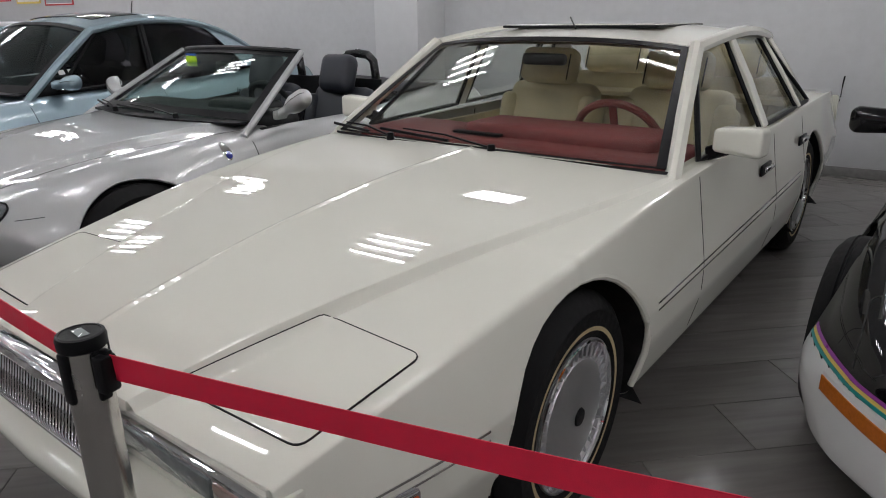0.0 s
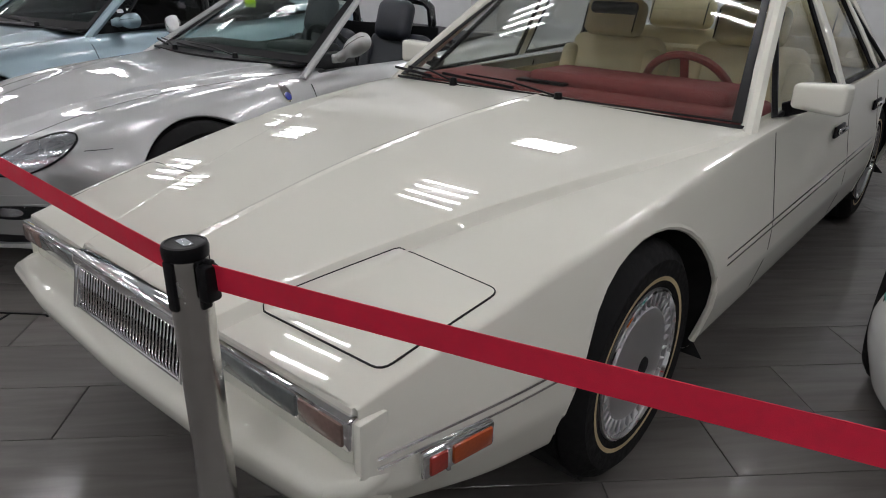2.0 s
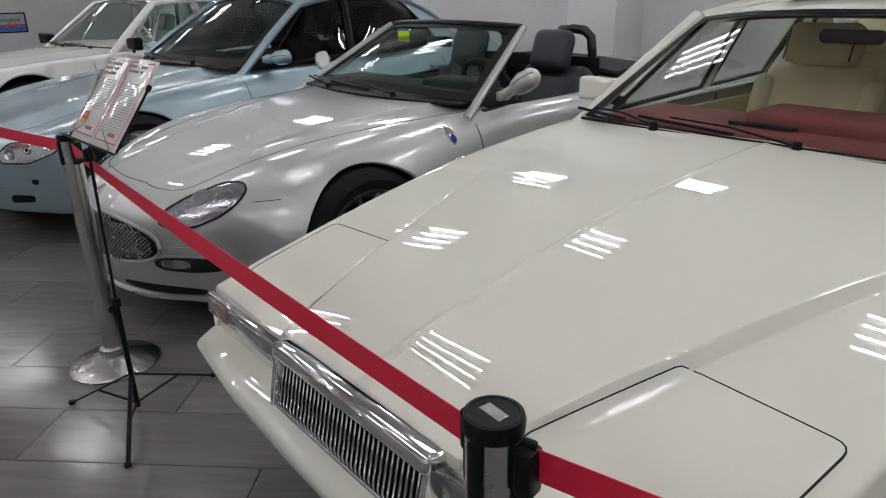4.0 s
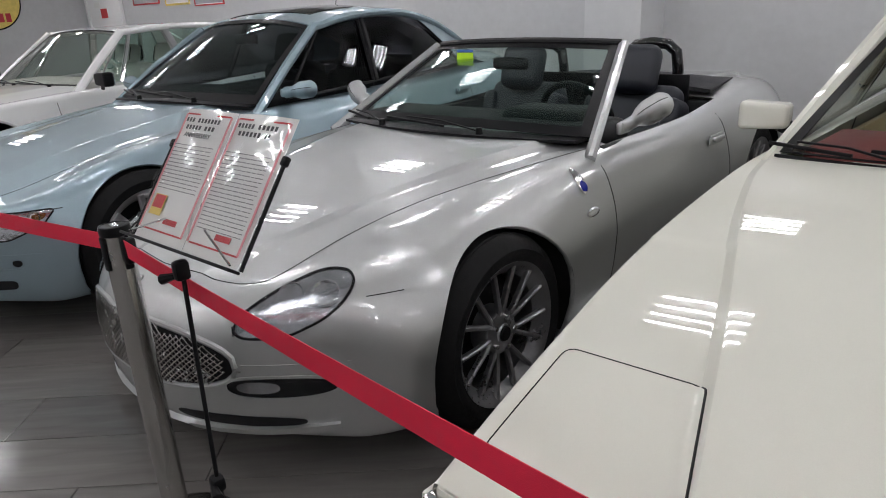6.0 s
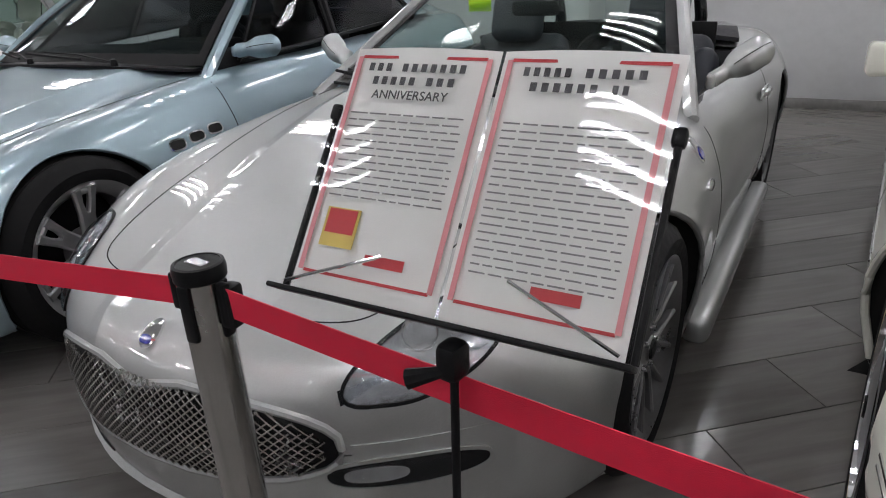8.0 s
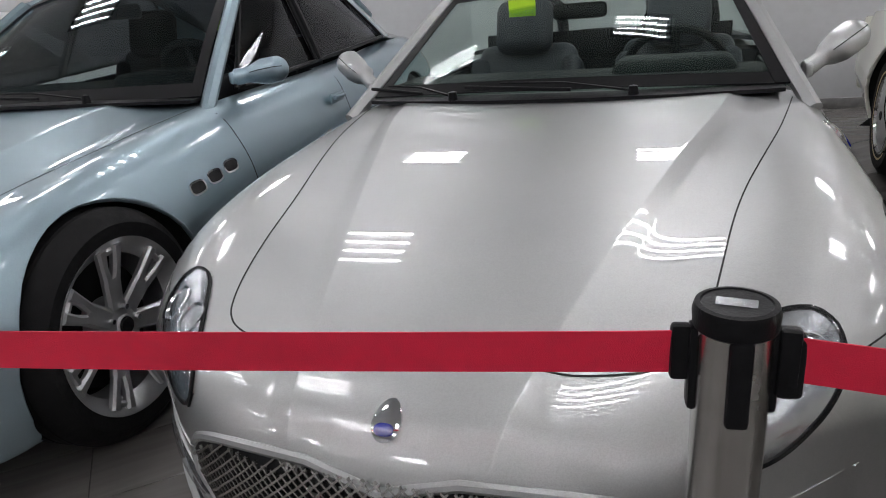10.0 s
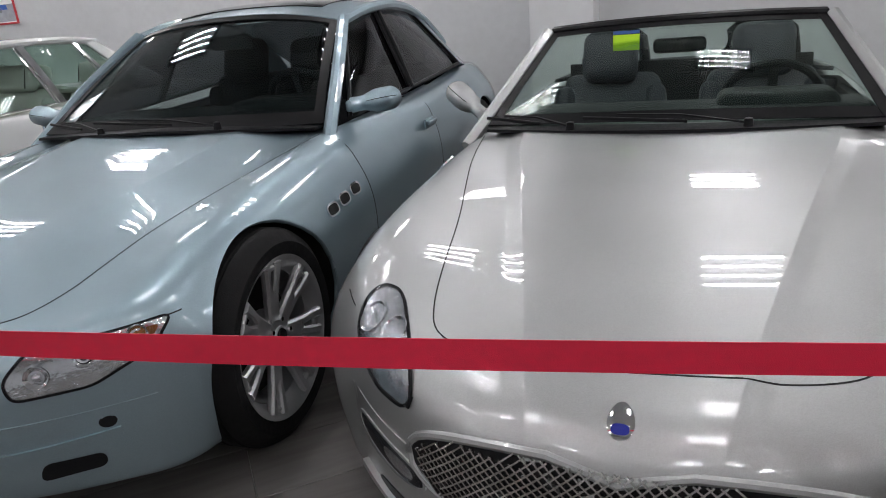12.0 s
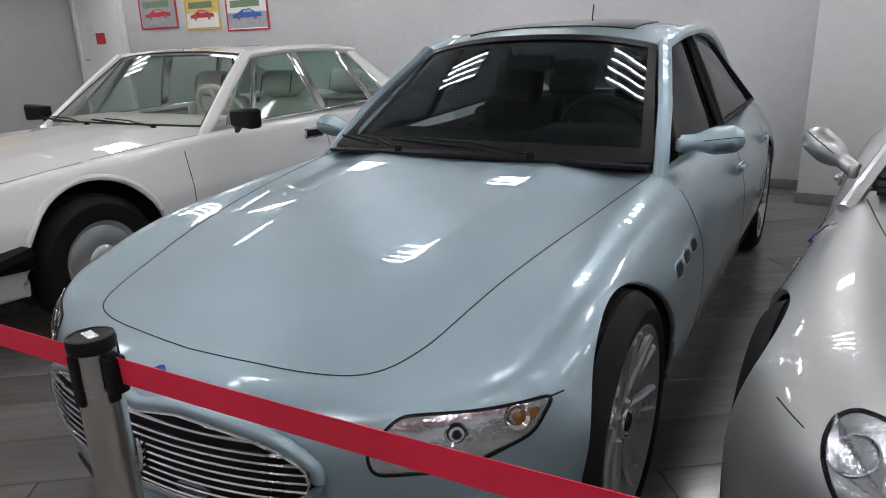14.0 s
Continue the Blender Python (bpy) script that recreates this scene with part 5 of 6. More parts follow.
        for yy in (0.80, 1.86, 2.80):
            part("door_gap", sh.line(side, [(yy, 0.23), (yy + 0.02, 0.5), (yy, 0.84)], 0.005, 0.001), M_GAP, car)
        pod_mirror(car, (0.785, 1.05, 0.945), (1.005, 1.09, 0.972), s, M_BLUE, 0.052, 0.068, 0.66)
        handle(car, s * 0.925, 1.72, 0.755, s, M_BLUE)
        handle(car, s * 0.925, 2.66, 0.775, s, M_BLUE)
        for yy in (0, 3.06):
            wheel(car, s * 0.812, yy, 0.352, 0.352, 0.225, 0.262, "seven", s)
    P = dict(base=(0.76, 0.85, 0.885), top=(0.58, 1.50, 1.295), rear_top=(0.57, 2.36, 1.335), rear_base=(0.66, 3.22, 1.0), belt_x=0.84, crown=0.060, bow=0.12, arc=0.055, tail=True,
             roofline=curve([(1.50, 1.295), (1.80, 1.350), (2.10, 1.366), (2.36, 1.352), (2.68, 1.285), (2.98, 1.150), (3.22, 0.985)]), roofside=curve([(1.50, 0.58), (2.0, 0.61), (2.4, 0.605), (2.8, 0.615), (3.22, 0.66)]),
             windows=[(1.06, 1.80, 1.56, 1.90), (1.84, 2.76, 1.94, 2.74)], interior=M_DASH, lining=M_DASH, frame_mat=M_TRIM, band=0.03, band_low=0.10, band_top=0.05, a_width=0.055, a_bow=0.012, pillar_mat=M_TRIM, sunroof=(0.18, 0.62, 0.36))
    greenhouse(car, P, M_BLUE, G_SMOKE, G_DARK, M_TRIM)
    part("antenna", tube([(0, 2.30, 1.385), (0, 2.34, 1.53)], 0.004, 6), M_TRIM, car)
    part("inspection_sticker", box((0.004, 0.03, 0.085), (0.575, 1.33, 1.165), 0.001, None, Matrix.Rotation(math.radians(-30), 4, "X")), M_LIME, car, "narrow lime sticker at the windscreen's edge")
    part("dashboard", box((1.44, 0.45, 0.16), (0, 1.16, 0.86), 0.06, None, None, 4), M_DASH, car)
    part("instrument_hood", box((0.44, 0.30, 0.10), (0.36, 1.22, 0.93), 0.045, None, None, 4), M_DASH, car)
    steering(car, 0.36, 1.45, 0.92, M_DASH, 0.19)
    for x in (-0.36, 0.36):
        seat(car, x, 1.85, 0.46, M_DASH, "tall", 0.52, 0.58)
        seat(car, x, 2.75, 0.46, M_DASH, "tall", 0.58, 0.55)
    part("rear_mirror", box((0.24, 0.03, 0.07), (0, 1.42, 1.24), 0.02, None, None, 3), M_TRIM, car)
    part("scuttle", sheet(lambda u, v: ((2 * u - 1) * 0.72, 0.80 + 0.12 * v - 0.10 * (1 - (2 * u - 1) ** 2), 0.905 + 0.012 * (1 - (2 * u - 1) ** 2) - 0.012 * abs(2 * u - 1)), 14, 2, 0.012), M_TRIM, car)
    wiper(car, 0, 0.30, 0.74, -0.20, 0.76, 0.925, 0.95)
    wiper(car, 0, -0.30, 0.74, -0.60, 0.84, 0.920, 0.94)
    return car


def white_saloon(m):
    """The boxy white saloon."""
    car = base("classic_saloon", m, "white boxy classic four-door saloon with black mirrors and pale seats", "car")
    zc = curve([(-0.93, 0.70), (-0.85, 0.755), (-0.4, 0.82), (0.2, 0.87), (0.84, 0.905), (2.0, 0.93), (3.3, 0.95), (3.9, 0.93), (4.0, 0.85)])
    zs = curve([(-0.93, 0.68), (-0.85, 0.735), (-0.4, 0.79), (0.2, 0.835), (0.84, 0.865), (2.0, 0.885), (3.3, 0.90), (3.9, 0.88), (4.0, 0.80)])
    wm = curve([(-0.93, 0.86), (-0.5, 0.91), (0.5, 0.925), (3.0, 0.92), (4.0, 0.86)])
    zb = curve([(-0.93, 0.36), (-0.6, 0.26), (3.3, 0.22), (4.0, 0.36)])

    def section(y):
        lo = zb(y)
        return ([(wm(y) - 0.05, lo), (wm(y), 0.42), (wm(y), 0.60), (wm(y) - 0.055, zs(y)), (0.62, zs(y) + (zc(y) - zs(y)) * 0.5), (0.40, zc(y) - 0.004), (0, zc(y))], [0.4, 0.3, 0.35, 0.3, 0.3])
    arches = [(0, 0.36), (2.80, 0.36)]
    sh = Shell(-0.93, 4.0, section, lambda r, y: 0.06 * r * r if y < 0 else 0.0, lambda r, y: 0.0, arches, 0.40, lambda c: 0.92 < c.y < 3.1 and abs(c.x) < 0.78)
    part("body", sh.bm, M_WHITE, car)
    arch_parts(car, sh, arches, 0.40, 0.92, M_UNDER, M_WHITE, 0.03)
    part("nose_panel", box((1.66, 0.03, 0.34), (0, -0.89, 0.53), 0.01), M_TRIM, car)
    part("tail_panel", box((1.66, 0.03, 0.46), (0, 3.985, 0.60), 0.01), M_WHITE, car)
    part("bumper", bar([(-0.95, -0.40, 0.47), (-0.95, -0.85, 0.47), (-0.86, -1.0, 0.47), (0, -1.03, 0.47), (0.86, -1.0, 0.47), (0.95, -0.85, 0.47), (0.95, -0.40, 0.47)], 0.13, 0.10, (0, -1, 0.01), None, 0.03), M_TRIM, car, "black rubber bumper")
    for s in (-1, 1):
        side = "side" if s > 0 else "other"
        part("side_trim", sh.line(side, [(0.42, 0.44), (2.38, 0.44)], 0.03, 0.008), M_TRIM, car)
        part("swage_line", sh.line(side, [(-0.85, 0.70), (3.8, 0.78)], 0.012, 0.003), M_WHITE, car)
        for yy in (0.60, 1.88, 2.66):
            part("door_gap", sh.line(side, [(yy, 0.25), (yy, 0.85)], 0.005, 0.001), M_GAP, car)
        part("bonnet_gap", sh.line("top", [(s * 0.80, -0.85), (s * 0.80, 0.78)], 0.005, 0.001), M_GAP, car)
        part("side_marker", box((0.02, 0.12, 0.05), (s * 0.957, -0.62, 0.47), 0.006), M_AMBER, car, "amber marker lamp in the bumper")
        mirror(car, s * 1.03, 0.95, 0.955, s, M_TRIM, (0.19, 0.10, 0.12), 0.022)
        h = new("door_handle")
        h.parent = car
        h.matrix_local = pose(s * 0.905, 1.72, 0.775)
        part("handle_plate", box((0.012, 0.20, 0.07), (0, 0, 0), 0.004), M_CHROME, h)
        part("handle_grip", box((0.012, 0.16, 0.045), (s * 0.006, 0, 0), 0.004), M_TRIM, h)
        for yy in (0, 2.80):
            wheel(car, s * 0.80, yy, 0.335, 0.335, 0.21, 0.20, "plain", s)
    P = dict(base=(0.78, 0.86, 0.89), top=(0.62, 1.42, 1.31), rear_top=(0.60, 2.66, 1.315), rear_base=(0.68, 3.30, 0.96), belt_x=0.875, crown=0.03, bow=0.05, arc=0.03,
             windows=[(1.02, 1.22, 1.44, 1.50), (1.24, 1.88, 1.52, 1.82), (1.95, 2.50, 1.90, 2.38), (2.53, 2.82, 2.41, 2.52)], interior=M_WHITELEATHER, lining=M_WHITELEATHER, frame_mat=M_CHROME, frame_r=0.008, band=0.014, band_low=0.02, band_top=0.02, a_width=0.07, a_bow=0.0, pillar_mat=M_CHROME)
    greenhouse(car, P, M_WHITE, G_CLEAR, G_GREEN, M_TRIM)
    part("dashboard", box((1.44, 0.42, 0.14), (0, 1.12, 0.86), 0.04, None, None, 3), M_WHITELEATHER, car)
    steering(car, 0.36, 1.42, 0.94, M_WHITELEATHER, 0.20)
    for x in (-0.36, 0.36):
        seat(car, x, 1.78, 0.46, M_WHITELEATHER, "block", 0.54, 0.55)
        seat(car, x, 2.66, 0.46, M_WHITELEATHER, "block", 0.60, 0.52)
    wiper(car, 0, 0.40, 0.80, -0.05, 0.80, 0.905, 0.93)
    wiper(car, 0, -0.25, 0.80, -0.66, 0.82, 0.905, 0.93)
    return car


def black_car(m):
    """The black car with a white lower half and coloured stripes."""
    car = base("sports_coupe", m, "glossy black car with white lower body and rainbow stripes", "car")
    zc = curve([(-1.0, 0.42), (-0.98, 0.50), (-0.9, 0.56), (-0.6, 0.64), (-0.1, 0.76), (0.6, 0.86), (0.9, 0.88), (3.0, 0.92), (3.5, 0.8)])
    zs = curve([(-1.0, 0.42), (-0.98, 0.49), (-0.9, 0.53), (-0.6, 0.61), (-0.1, 0.73), (0.6, 0.80), (0.9, 0.82), (3.0, 0.85), (3.5, 0.74)])
    wm = curve([(-1.0, 0.80), (-0.5, 0.90), (0.0, 0.93), (3.0, 0.93), (3.5, 0.85)])
    zb = curve([(-1.0, 0.42), (-0.99, 0.30), (-0.95, 0.20), (-0.5, 0.17), (3.5, 0.25)])

    def section(y):
        lo = zb(y)
        zm = lo + (zs(y) - lo) * 0.5
        return ([(wm(y) - 0.05, lo), (wm(y), lo + (zm - lo) * 0.6), (wm(y), zm), (wm(y) - 0.12, zs(y)), (0.5, zc(y) - 0.01), (0, zc(y))], [0.6, 0.7, 0.7, 0.5])
    arches = [(0, 0.33), (2.6, 0.33)]
    sh = Shell(-1.0, 3.5, section, lambda r, y: 0.42 * r ** 2.6 * max(0, 1 - (y + 1.0) / 1.15) ** 2, lambda r, y: 0.0, arches, 0.375, lambda c: 0.95 < c.y < 2.7 and abs(c.x) < 0.76)
    white = [f for f in sh.bm.faces if f.calc_center_median().z < 0.435]
    low = sh.bm.copy()
    bmesh.ops.delete(sh.bm, geom=white, context="FACES")
    bmesh.ops.delete(low, geom=[f for f in low.faces if f.calc_center_median().z >= 0.435], context="FACES")
    part("body", sh.bm, M_BLACK, car)
    part("lower_body", low, M_WHITE, car, "white painted lower body")
    arch_parts(car, sh, arches, 0.375, 0.92, M_UNDER, M_BLACK, 0.012)
    for view in ("other", "side"):
        for k, mm in enumerate((M_TEAL, M_SUN, M_PURPLE)):
            z = 0.440 + 0.012 * k
            part("stripe", sh.line(view, [(-0.60, z), (-0.37, z + 0.004)], 0.011, 0.002, 0.003, 16), mm, car)
        for k, mm in enumerate((M_TEAL, M_SUN, M_PURPLE)):
            z = 0.440 + 0.012 * k
            sgn = 1 if view == "side" else -1
            part("stripe", sh.line("front", [(0, z), (sgn * 0.80, z)], 0.011, 0.002, 0.003, 40), mm, car)
        part("indicator", sh.line("front", [((1 if view == "side" else -1) * 0.45, 0.375), ((1 if view == "side" else -1) * 0.80, 0.385)], 0.045, 0.004, 0.004, 30), M_AMBER, car, "amber corner lamp")
    for s in (-1, 1):
        side = "side" if s > 0 else "other"
        mirror(car, s * 1.0, 0.95, 0.92, s, M_BLACK, (0.21, 0.11, 0.12), 0.04)
        part("lamp_lid", sh.line("top", rounded_poly([(s * 0.42, -0.80), (s * 0.72, -0.70), (s * 0.74, -0.45), (s * 0.44, -0.52)], 0.03), 0.006, 0.001, 0.004, 2, True), M_GAP, car)
        part("bonnet_gap", sh.line("top", [(s * 0.78, 0.7), (s * 0.76, 0.0), (s * 0.70, -0.55)], 0.006, 0.001), M_GAP, car)
        for yy in (0, 2.6):
            wheel(car, s * 0.80, yy, 0.325, 0.325, 0.22, 0.22, "plain", s)
    P = dict(base=(0.76, 0.88, 0.86), top=(0.56, 1.60, 1.20), rear_top=(0.52, 2.1, 1.20), rear_base=(0.62, 2.85, 0.93), belt_x=0.86, windows=[(1.10, 1.95, 1.66, 2.0)], interior=M_DASH, crown=0.05, bow=0.08)
    greenhouse(car, P, M_BLACK, G_DARK, G_DARK, M_TRIM)
    return car


saloon_wedge(pose(0.103, 1.085, 0, 0, 0, 4.2))
spyder(pose(-2.065, 0.907, 0, 0, 0, 7.0))
blue_saloon(pose(-4.043, 0.361, 0, 0, 0, 12.0))
white_saloon(pose(-6.80, 0.08, 0, 0, 0, 14.0))
black_car(pose(2.20, 2.28, 0, 0, 0, 1.0))

# ---------------------------------------------------------------- barrier


def stanchion(x, y, turn=0.0, H=0.92):
    """A steel post on a round foot, with a belt head."""
    t = base("barrier_post", pose(x, y, 0, 0, 0, turn), "brushed steel barrier post with black belt head on tiled floor", "post", "barrier posts")
    part("foot", lathe([(0.0, 0.0), (0.165, 0.0), (0.168, 0.008), (0.160, 0.016), (0.10, 0.030), (0.05, 0.048), (0.034, 0.052)], 48), M_STEEL, t)
    part("collar", lathe([(0.050, 0.048), (0.048, 0.075), (0.036, 0.082), (0.033, 0.082)], 40), M_STEEL, t)
    part("tube", lathe([(0.033, 0.05), (0.033, H - 0.020)], 40), M_STEEL, t)
    part("cap", lathe([(0.0335, H - 0.024), (0.0355, H - 0.022), (0.0365, H - 0.008), (0.0345, H - 0.001), (0.030, H), (0.029, H - 0.0015), (0.0, H - 0.0015)], 40), M_TRIM, t, "black plastic cap")
    for a in (0, 90, 180, 270):
        r = Matrix.Rotation(math.radians(a + 14), 4, "Z")
        part("belt_slot", box((0.010, 0.020, 0.085), tuple(r @ Vector((0.0335, 0, H - 0.064))), 0.004, None, r), M_TRIM, t)
    r = Matrix.Rotation(math.radians(14), 4, "Z")
    part("belt_outlet", box((0.024, 0.030, 0.062), tuple(r @ Vector((0.046, 0, H - 0.058))), 0.006, None, r), M_TRIM, t)
    part("cap_mark", box((0.034, 0.016, 0.001), (0, 0, H - 0.0009), 0), M_LAMPDARK, t, "worn printed mark on the cap")
    return t


POSTS = [(2.58, 0.77), (0.700, 0.062), (-1.490, -0.034), (-3.480, -0.605), (-5.50, -1.05)]
for x, y in POSTS[:]:
    stanchion(x, y)


def belt(p, q, za, zb, sag=0.012, h=0.044):
    t = base("barrier_belt", pose(0, 0, 0), "taut red webbing belt between two barrier posts", "belt", "barrier belts")
    A, B = Vector((*p, za)), Vector((*q, zb))
    d = (B - A).normalized()
    A, B = A + d * 0.045, B - d * 0.045
    n = Vector((-d.y, d.x, 0)).normalized()

    def fn(u, v):
        c = A.lerp(B, u) - Vector((0, 0, sag * 4 * u * (1 - u))) + Vector((0, 0, (v - 0.5) * h))
        return c + n * 0.004 * math.sin(7 * u + 2) * (v - 0.4)
    part("webbing", sheet(fn, 40, 4, 0.0015), M_TAPE, t)
    turn = math.degrees(math.atan2(d.y, d.x))
    for end in (A, B):
        clip = part("end_clip", box((0.018, 0.012, h + 0.012), (0, 0, 0), 0.004), M_TRIM, t, "black plastic belt end")
        clip.matrix_local = pose(end.x, end.y, end.z, 0, 0, turn)


for p, q in zip(POSTS, POSTS[1:]):
    belt(p, q, 0.871, 0.871)


# ---------------------------------------------------------------- sign on a stand


def bars(bm, x0, x1, z, y, h, seed, gap=0.006):
    """A line of unreadable print as short bars of word length."""
    rnd = random.Random(seed)
    x = x0
    while x < x1 - 0.004:
        w = min(rnd.uniform(0.008, 0.026), x1 - x)
        box((w, 0.0006, h), (x + w / 2, y, z), 0, bm)
        x += w + gap * 0.6


def words(text, size, m, material, parent, name="lettering", align="CENTER"):
    cu = bpy.data.curves.new(name, "FONT")
    cu.body, cu.size, cu.align_x, cu.extrude = text, size, align, 0.0004
    cu.materials.append(material)
    ob = new(name, cu)
    ob.parent = parent
    ob.matrix_local = m
    return ob


def sign_stand():
    foot = Vector((-1.065, -0.048, 0))
    t = base("sign_stand", pose(*foot), "thin black folding sign stand holding two printed sheets", "stand")
    for fx, fy in ((-1.276, -0.226), (-1.148, 0.241), (-0.785, -0.147)):
        d = Vector((fx, fy, 0.006)) - foot
        part("leg", bar([(0, 0, 0.16), d], 0.014, 0.006, (0, 0, 1)), M_TRIM, t)
        part("brace", bar([(0, 0, 0.045), (d.x * 0.55, d.y * 0.55, 0.075)], 0.010, 0.005, (0, 0, 1)), M_TRIM, t)
        part("foot_tip", box((0.022, 0.022, 0.012), (d.x, d.y, 0.006), 0.004), M_RUBBER, t)
    part("pole", tube([(0, 0, 0.03), (0, 0, 0.44)], 0.009, 10), M_TRIM, t)
    part("upper_pole", tube([(0, 0, 0.40), (0.005, 0.01, 0.92)], 0.0048, 10), M_TRIM, t)
    part("clamp", box((0.034, 0.030, 0.036), (0, 0, 0.43), 0.010), M_TRIM, t)
    part("thumb_screw", tube([(0.0, -0.01, 0.43), (0.045, -0.02, 0.425)], [0.006, 0.014], 8), M_TRIM, t)
    part("hinge", box((0.026, 0.030, 0.040), (0.005, 0.008, 0.918), 0.008), M_TRIM, t)
    part("thumb_screw", tube([(0.005, 0, 0.91), (-0.032, -0.018, 0.897)], [0.005, 0.011], 8), M_TRIM, t)
    desk = new("desk")
    desk.parent = t
    desk.matrix_local = pose(-0.028, 0.023, 0.946, -36, 0, 8)
    W, H = 0.192, 0.295
    part("ledge", box((2 * W + 0.02, 0.028, 0.006), (0, -0.010, -0.004), 0.002), M_TRIM, desk)
    for s in (-1, 1):
        part("wire_arm", tube([(s * (W + 0.006), 0.006, 0), (s * (W + 0.004), 0.006, H * 0.72)], 0.004, 8), M_TRIM, desk)
        part("arm_tip", box((0.014, 0.014, 0.02), (s * (W + 0.004), 0.006, H * 0.72), 0.004), M_TRIM, desk)
        part("page_wire", tube([(s * (W - 0.005), -0.012, 0.004), (s * (W - 0.12), -0.012, 0.05)], 0.002, 6), M_CHROME, desk)
    part("cross_wire", tube([(-W, 0.010, 0.10), (W, 0.010, 0.10)], 0.003, 6), M_TRIM, desk)
    # the sheets lie on the desk
    for k, (cx, title) in enumerate(((-W / 2, (((-0.065, 0.035), (-0.02, 0.085)), ((-0.055, 0.06), (0.015, 0.04)), "ANNIVERSARY")), (W / 2, (((-0.065, 0.055), (0.0, 0.065)), ((-0.055, 0.075), (0.03, 0.02)))))):
        sh = new("sheet")
        sh.parent = desk
        sh.matrix_local = pose(cx, 0, 0)
        part("paper", sheet(lambda u, v: ((u - 0.5) * (W - 0.004), 0.004 - 0.010 * math.sin(math.pi * u) * v * 0.6, H * v), 10, 8, 0.0008), M_PAPER, sh)
        part("print_border", box((W - 0.03, 0.0008, 0.0035), (0, -0.0005, H - 0.012), 0), M_REDINK, sh)
        part("print_border", box((W - 0.03, 0.0008, 0.0035), (0, 0.0018, 0.022), 0), M_REDINK, sh)
        for s in (-1, 1):
            part("print_border", box((0.006, 0.0008, H - 0.034), (s * (W / 2 - 0.012), -0.0005, H / 2 + 0.005), 0), M_PINK, sh)
        for i, line in enumerate(title):
            z = H - 0.034 - 0.0165 * i
            if isinstance(line, str):
                words(line, 0.0150, pose(0, -0.0085, z, 90, 0, 0), M_TITLE, sh)
            else:
                head = bmesh.new()
                for x0, w in line:
                    n = max(2, int(w / 0.011))
                    for q in range(n):
                        box((w / n * 0.55, 0.0006, 0.0095), (x0 + w * (q + 0.5) / n, -0.0085, z + 0.0055), 0, head)
                tagged(part("print_title", head, M_TITLE, sh), kind="stuff")
        tx = bmesh.new()
        n = 13 if k == 0 else 20
        for i in range(n):
            bars(tx, -W / 2 + 0.024, W / 2 - 0.022, H - 0.085 - 0.0082 * i, -0.0068 + 0.0003 * i, 0.0016, 10 * k + i)
        tagged(part("print_lines", tx, M_INK, sh), kind="stuff")
        if k == 0:
            part("print_picture", box((0.045, 0.0008, 0.045), (-W / 2 + 0.05, -0.001, 0.075), 0), M_SUN, sh, "small red and yellow printed square")
            part("print_picture", box((0.038, 0.0008, 0.028), (-W / 2 + 0.05, -0.0016, 0.082), 0), M_REDINK, sh)
        part("print_mark", box((0.05, 0.0008, 0.012), (0.02, 0.0012, 0.045), 0.0), M_REDINK, sh, "red printed mark as a plain bar")
    part("sleeve", sheet(lambda u, v: ((u - 0.5) * 2 * (W + 0.004), -0.006 - 0.008 * math.sin(2 * math.pi * u) ** 2 * v, -0.002 + (H + 0.006) * v), 24, 8), M_BODYCLEAR, desk, "clear glossy plastic sleeve")


sign_stand()

# ---------------------------------------------------------------- wall things


def poster(u, z, w, h, frame_m, sky, car_m, low, label, m=None):
    t = base("framed_poster", m or ROOM @ pose(u, -0.002, z), label, "poster", "posters on the walls")
    for s in (-1, 1):
        part("frame", box((w, 0.018, 0.022), (0, -0.010, s * (h / 2 - 0.011)), 0.003), frame_m, t)
        part("frame", box((0.022, 0.018, h - 0.044), (s * (w / 2 - 0.011), -0.010, 0), 0.003), frame_m, t)
    part("print", box((w - 0.044, 0.008, h - 0.044), (0, -0.006, 0), 0), sky, t)
    part("print_ground", box((w - 0.05, 0.002, h * 0.36), (0, -0.011, -h * 0.26), 0), low, t)
    side = [(-0.34, -0.20), (-0.35, -0.13), (-0.22, -0.09), (-0.10, -0.01), (0.08, 0.0), (0.20, -0.08), (0.33, -0.10), (0.35, -0.19)]
    car = bmesh.new()
    edges = [[car.verts.new((x * w, y, z * h)) for x, z in side] for y in (-0.0120, -0.0142)]
    car.faces.new(edges[0][::-1])
    car.faces.new(edges[1])
    for k in range(len(side)):
        n = (k + 1) % len(side)
        car.faces.new((edges[0][k], edges[0][n], edges[1][n], edges[1][k]))
    bmesh.ops.recalc_face_normals(car, faces=car.faces)
    part("print_shape", car, car_m, t)
    part("print_window", box((w * 0.20, 0.0012, h * 0.055), (w * 0.02, -0.0146, -h * 0.055), 0), M_GREYPRINT, t)
    part("print_back", box((w * 0.7, 0.002, h * 0.16), (-w * 0.04, -0.0105, h * 0.12), 0), M_GREENPRINT, t)
    for s in (-1, 1):
        d = lathe([(0, -0.001), (h * 0.055, 0.0), (h * 0.055, 0.002)], 16)
        bmesh.ops.rotate(d, cent=(0, 0, 0), matrix=Matrix.Rotation(math.pi / 2, 3, "X"), verts=d.verts)
        bmesh.ops.translate(d, vec=(s * w * 0.2, -0.0145, -h * 0.20), verts=d.verts)
        part("print_disc", d, M_INK, t)
    return t


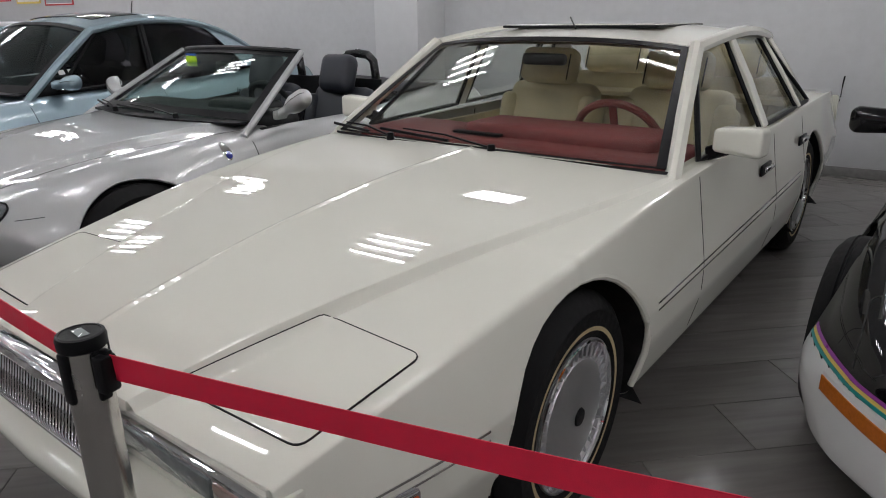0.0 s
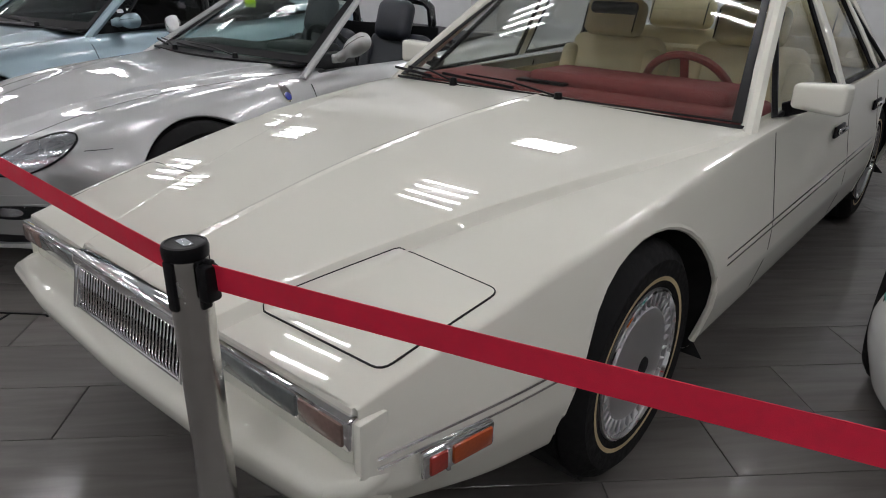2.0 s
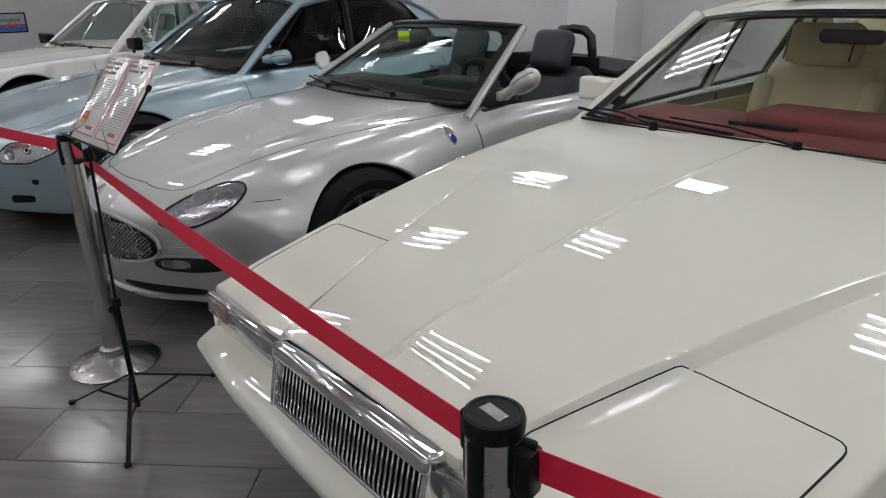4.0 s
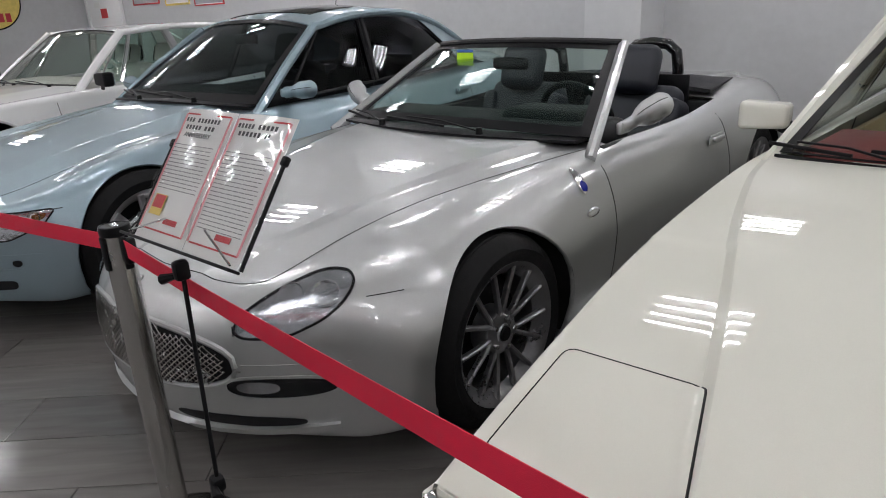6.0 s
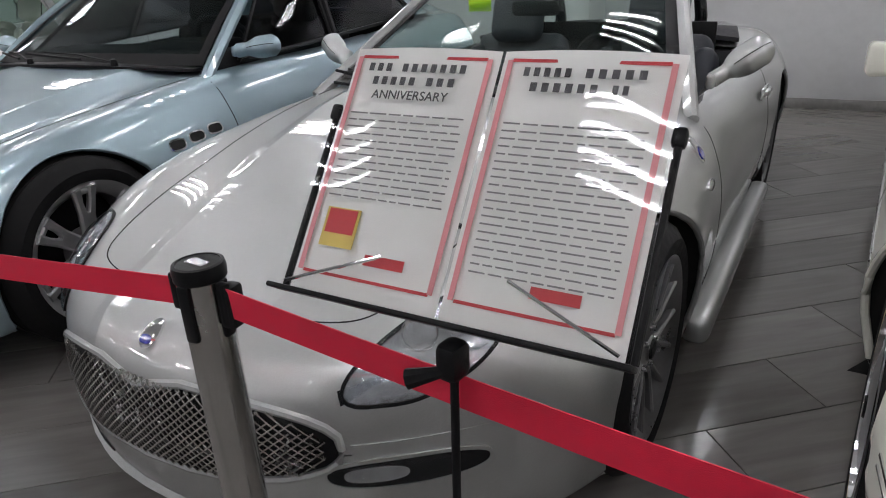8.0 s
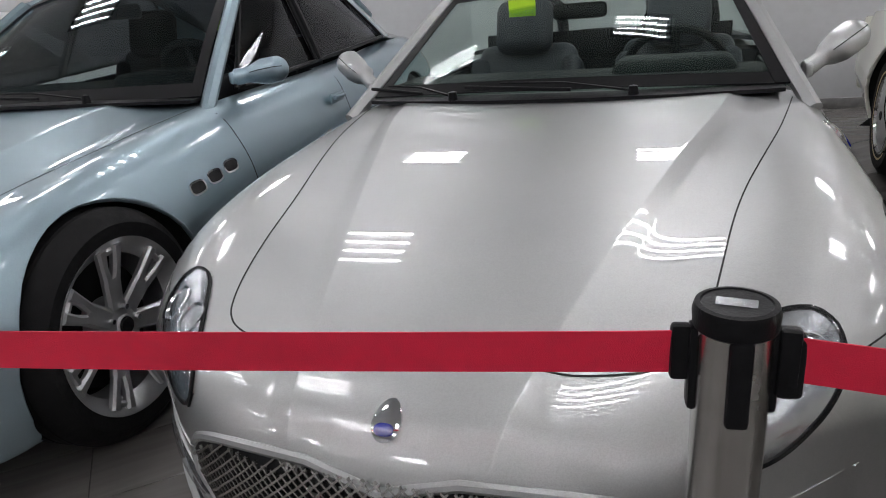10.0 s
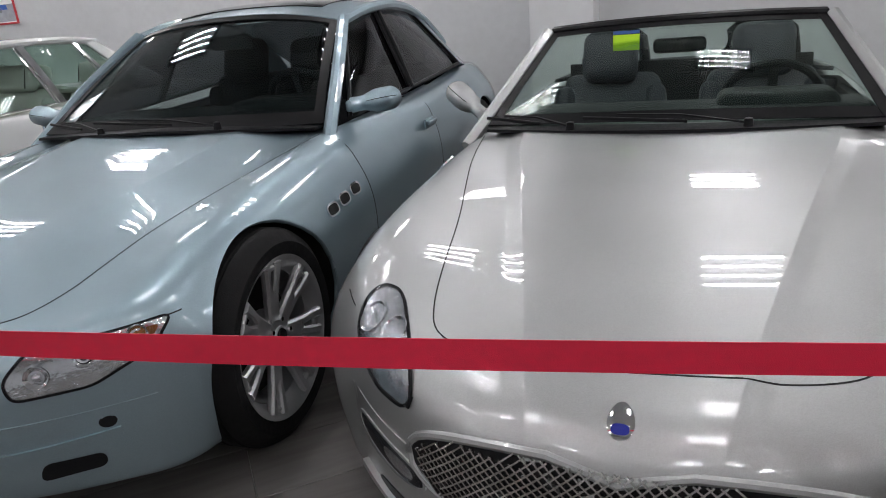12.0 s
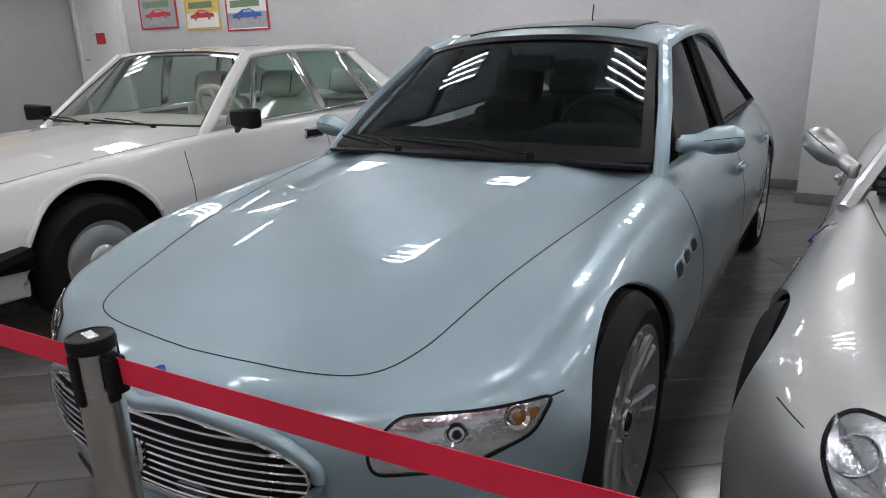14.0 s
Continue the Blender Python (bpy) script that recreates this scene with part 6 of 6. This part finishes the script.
poster(-12.86, 1.99, 0.86, 0.56, M_REDINK, M_GREYPRINT, M_REDINK, M_GREYPRINT, "red-framed poster of a red car on grey")
poster(-11.88, 1.93, 0.72, 0.54, M_SUN, M_SUN, M_REDINK, M_PAPER, "yellow poster of a red car before a house")
p_ = poster(-10.98, 1.90, 0.80, 0.56, M_REDINK, M_PAPER, M_BLUEINK, M_GREYPRINT, "red-framed white poster of a blue car")
part("print_title", box((0.42, 0.002, 0.06), (0.02, -0.013, 0.19), 0), M_BLUEINK, p_)

WEST = ROOM @ pose(-15.098, 0, 0, 0, 0, 90)
poster(0, 0, 0.50, 0.36, M_TRIM, M_GREYPRINT, M_REDINK, M_BLUEINK, "small dark-framed poster of a red car", WEST @ pose(-2.66, 0, 0.98))


def round_sign():
    t = base("round_sign", WEST @ pose(-1.68, 0, 1.92), "round yellow wall sign with red lettering and dark rim", "sign")
    for name, r, d, mm in (("rim", 0.51, 0.020, M_TRIM), ("disc", 0.485, 0.026, M_SUN)):
        b = lathe([(0.0, d), (r - 0.004, d), (r, d - 0.004), (r, 0.0)], 48)
        bmesh.ops.rotate(b, cent=(0, 0, 0), matrix=Matrix.Rotation(math.pi / 2, 3, "X"), verts=b.verts)
        part(name, b, mm, t)
    for k in range(5):
        part("print_bar", box((0.085, 0.002, 0.15), (-0.24 + 0.12 * k, -0.0275, -0.30), 0), M_REDINK, t)


round_sign()

door = base("door_1", ROOM @ pose(-14.35, -0.002, 0), "white closed door with a small red notice", "door", "", "structure")
part("door_leaf", box((1.15, 0.04, 2.30), (0, -0.02, 1.153), 0.006), M_DOOR, door)
for s in (-1, 1):
    part("door_frame", box((0.08, 0.07, 2.38), (s * 0.62, -0.035, 1.19), 0.006), M_DOOR, door)
part("door_frame", box((1.32, 0.07, 0.08), (0, -0.035, 2.42), 0.006), M_DOOR, door)
part("door_handle", tube([(-0.47, -0.06, 1.30), (-0.36, -0.06, 1.30)], 0.011, 8), M_STEEL, door)
part("notice", box((0.24, 0.004, 0.17), (0.0, -0.044, 1.62), 0), M_REDINK, door, "small red notice")
part("notice", box((0.22, 0.004, 0.10), (-0.22, -0.044, 1.78), 0), M_PAPER, door, "small white notice")

out = base("cable_hook", ROOM @ pose(0.36, -0.002, 0.72), "short loose dark cable on a bracket at the wall", "cable")
part("bracket", box((0.10, 0.03, 0.022), (-0.02, -0.018, -0.06), 0.005), M_TRIM, out)
part("cable", tube([(-0.07, -0.02, -0.05), (-0.02, -0.035, -0.065), (0.03, -0.03, -0.03), (0.03, -0.02, 0.07), (0.035, -0.015, 0.14)], 0.006, 8), M_TRIM, out)
hk = base("wall_socket", ROOM @ pose(0.29, -0.002, 0.40), "small dark round socket low on the wall", "socket")
part("socket_body", box((0.045, 0.03, 0.075), (0, -0.016, 0), 0.012), M_TRIM, hk)

# ---------------------------------------------------------------- floor planks
PW, PL, GAP = 0.278, 1.20, 0.003
plank_bm = bmesh.new()
bmesh.ops.create_cube(plank_bm, size=1)
bmesh.ops.scale(plank_bm, vec=(PL - GAP, PW - GAP, 0.012), verts=plank_bm.verts)
bmesh.ops.bevel(plank_bm, geom=[e for e in plank_bm.edges if all(v.co.z > 0 for v in e.verts)], offset=0.0012, segments=1, affect="EDGES")
plank_me = bpy.data.meshes.new("floor_tile")
plank_bm.to_mesh(plank_me)
plank_bm.free()
plank_me.materials.append(M_FLOOR)
TURN = 49.7
ca, sa = math.cos(math.radians(TURN)), math.sin(math.radians(TURN))
rest = []
count = 0
inv = ROOM.inverted()
for i in range(-60, 61):
    for j in range(-16, 17):
        a = (j + (i % 3) / 3.0) * PL
        b = 0.238 - PW / 2 + i * PW
        x, y = a * ca - b * sa, a * sa + b * ca
        q = inv @ Vector((x, y, 0))
        if not (-15.6 < q.x < 6.0 and -11.9 < q.y < 0.45):
            continue
        if -6.8 < x < 2.9 and -1.6 < y < 4.6 and count < 300:
            ob = new("tile", plank_me)
            ob.parent = ground
            ob.matrix_parent_inverse = ground.matrix_world.inverted()
            ob.matrix_basis = pose(x, y, -0.006, 0, 0, TURN)
            count += 1
        else:
            rest.append(pose(x, y, -0.006, 0, 0, TURN))
co = [tuple(v.co) for v in plank_me.vertices]
fa = [tuple(f.vertices) for f in plank_me.polygons]
verts, faces = [], []
for m_ in rest:
    k = len(verts)
    verts += [tuple(m_ @ Vector(c)) for c in co]
    faces += [tuple(i + k for i in f) for f in fa]
far = bpy.data.meshes.new("far_tiles")
far.from_pydata(verts, [], faces)
far.materials.append(M_FLOOR)
tagged(new("far_tiles", far), "grey wood-look floor tiles laid diagonally", "floor tiles", "", "stuff")
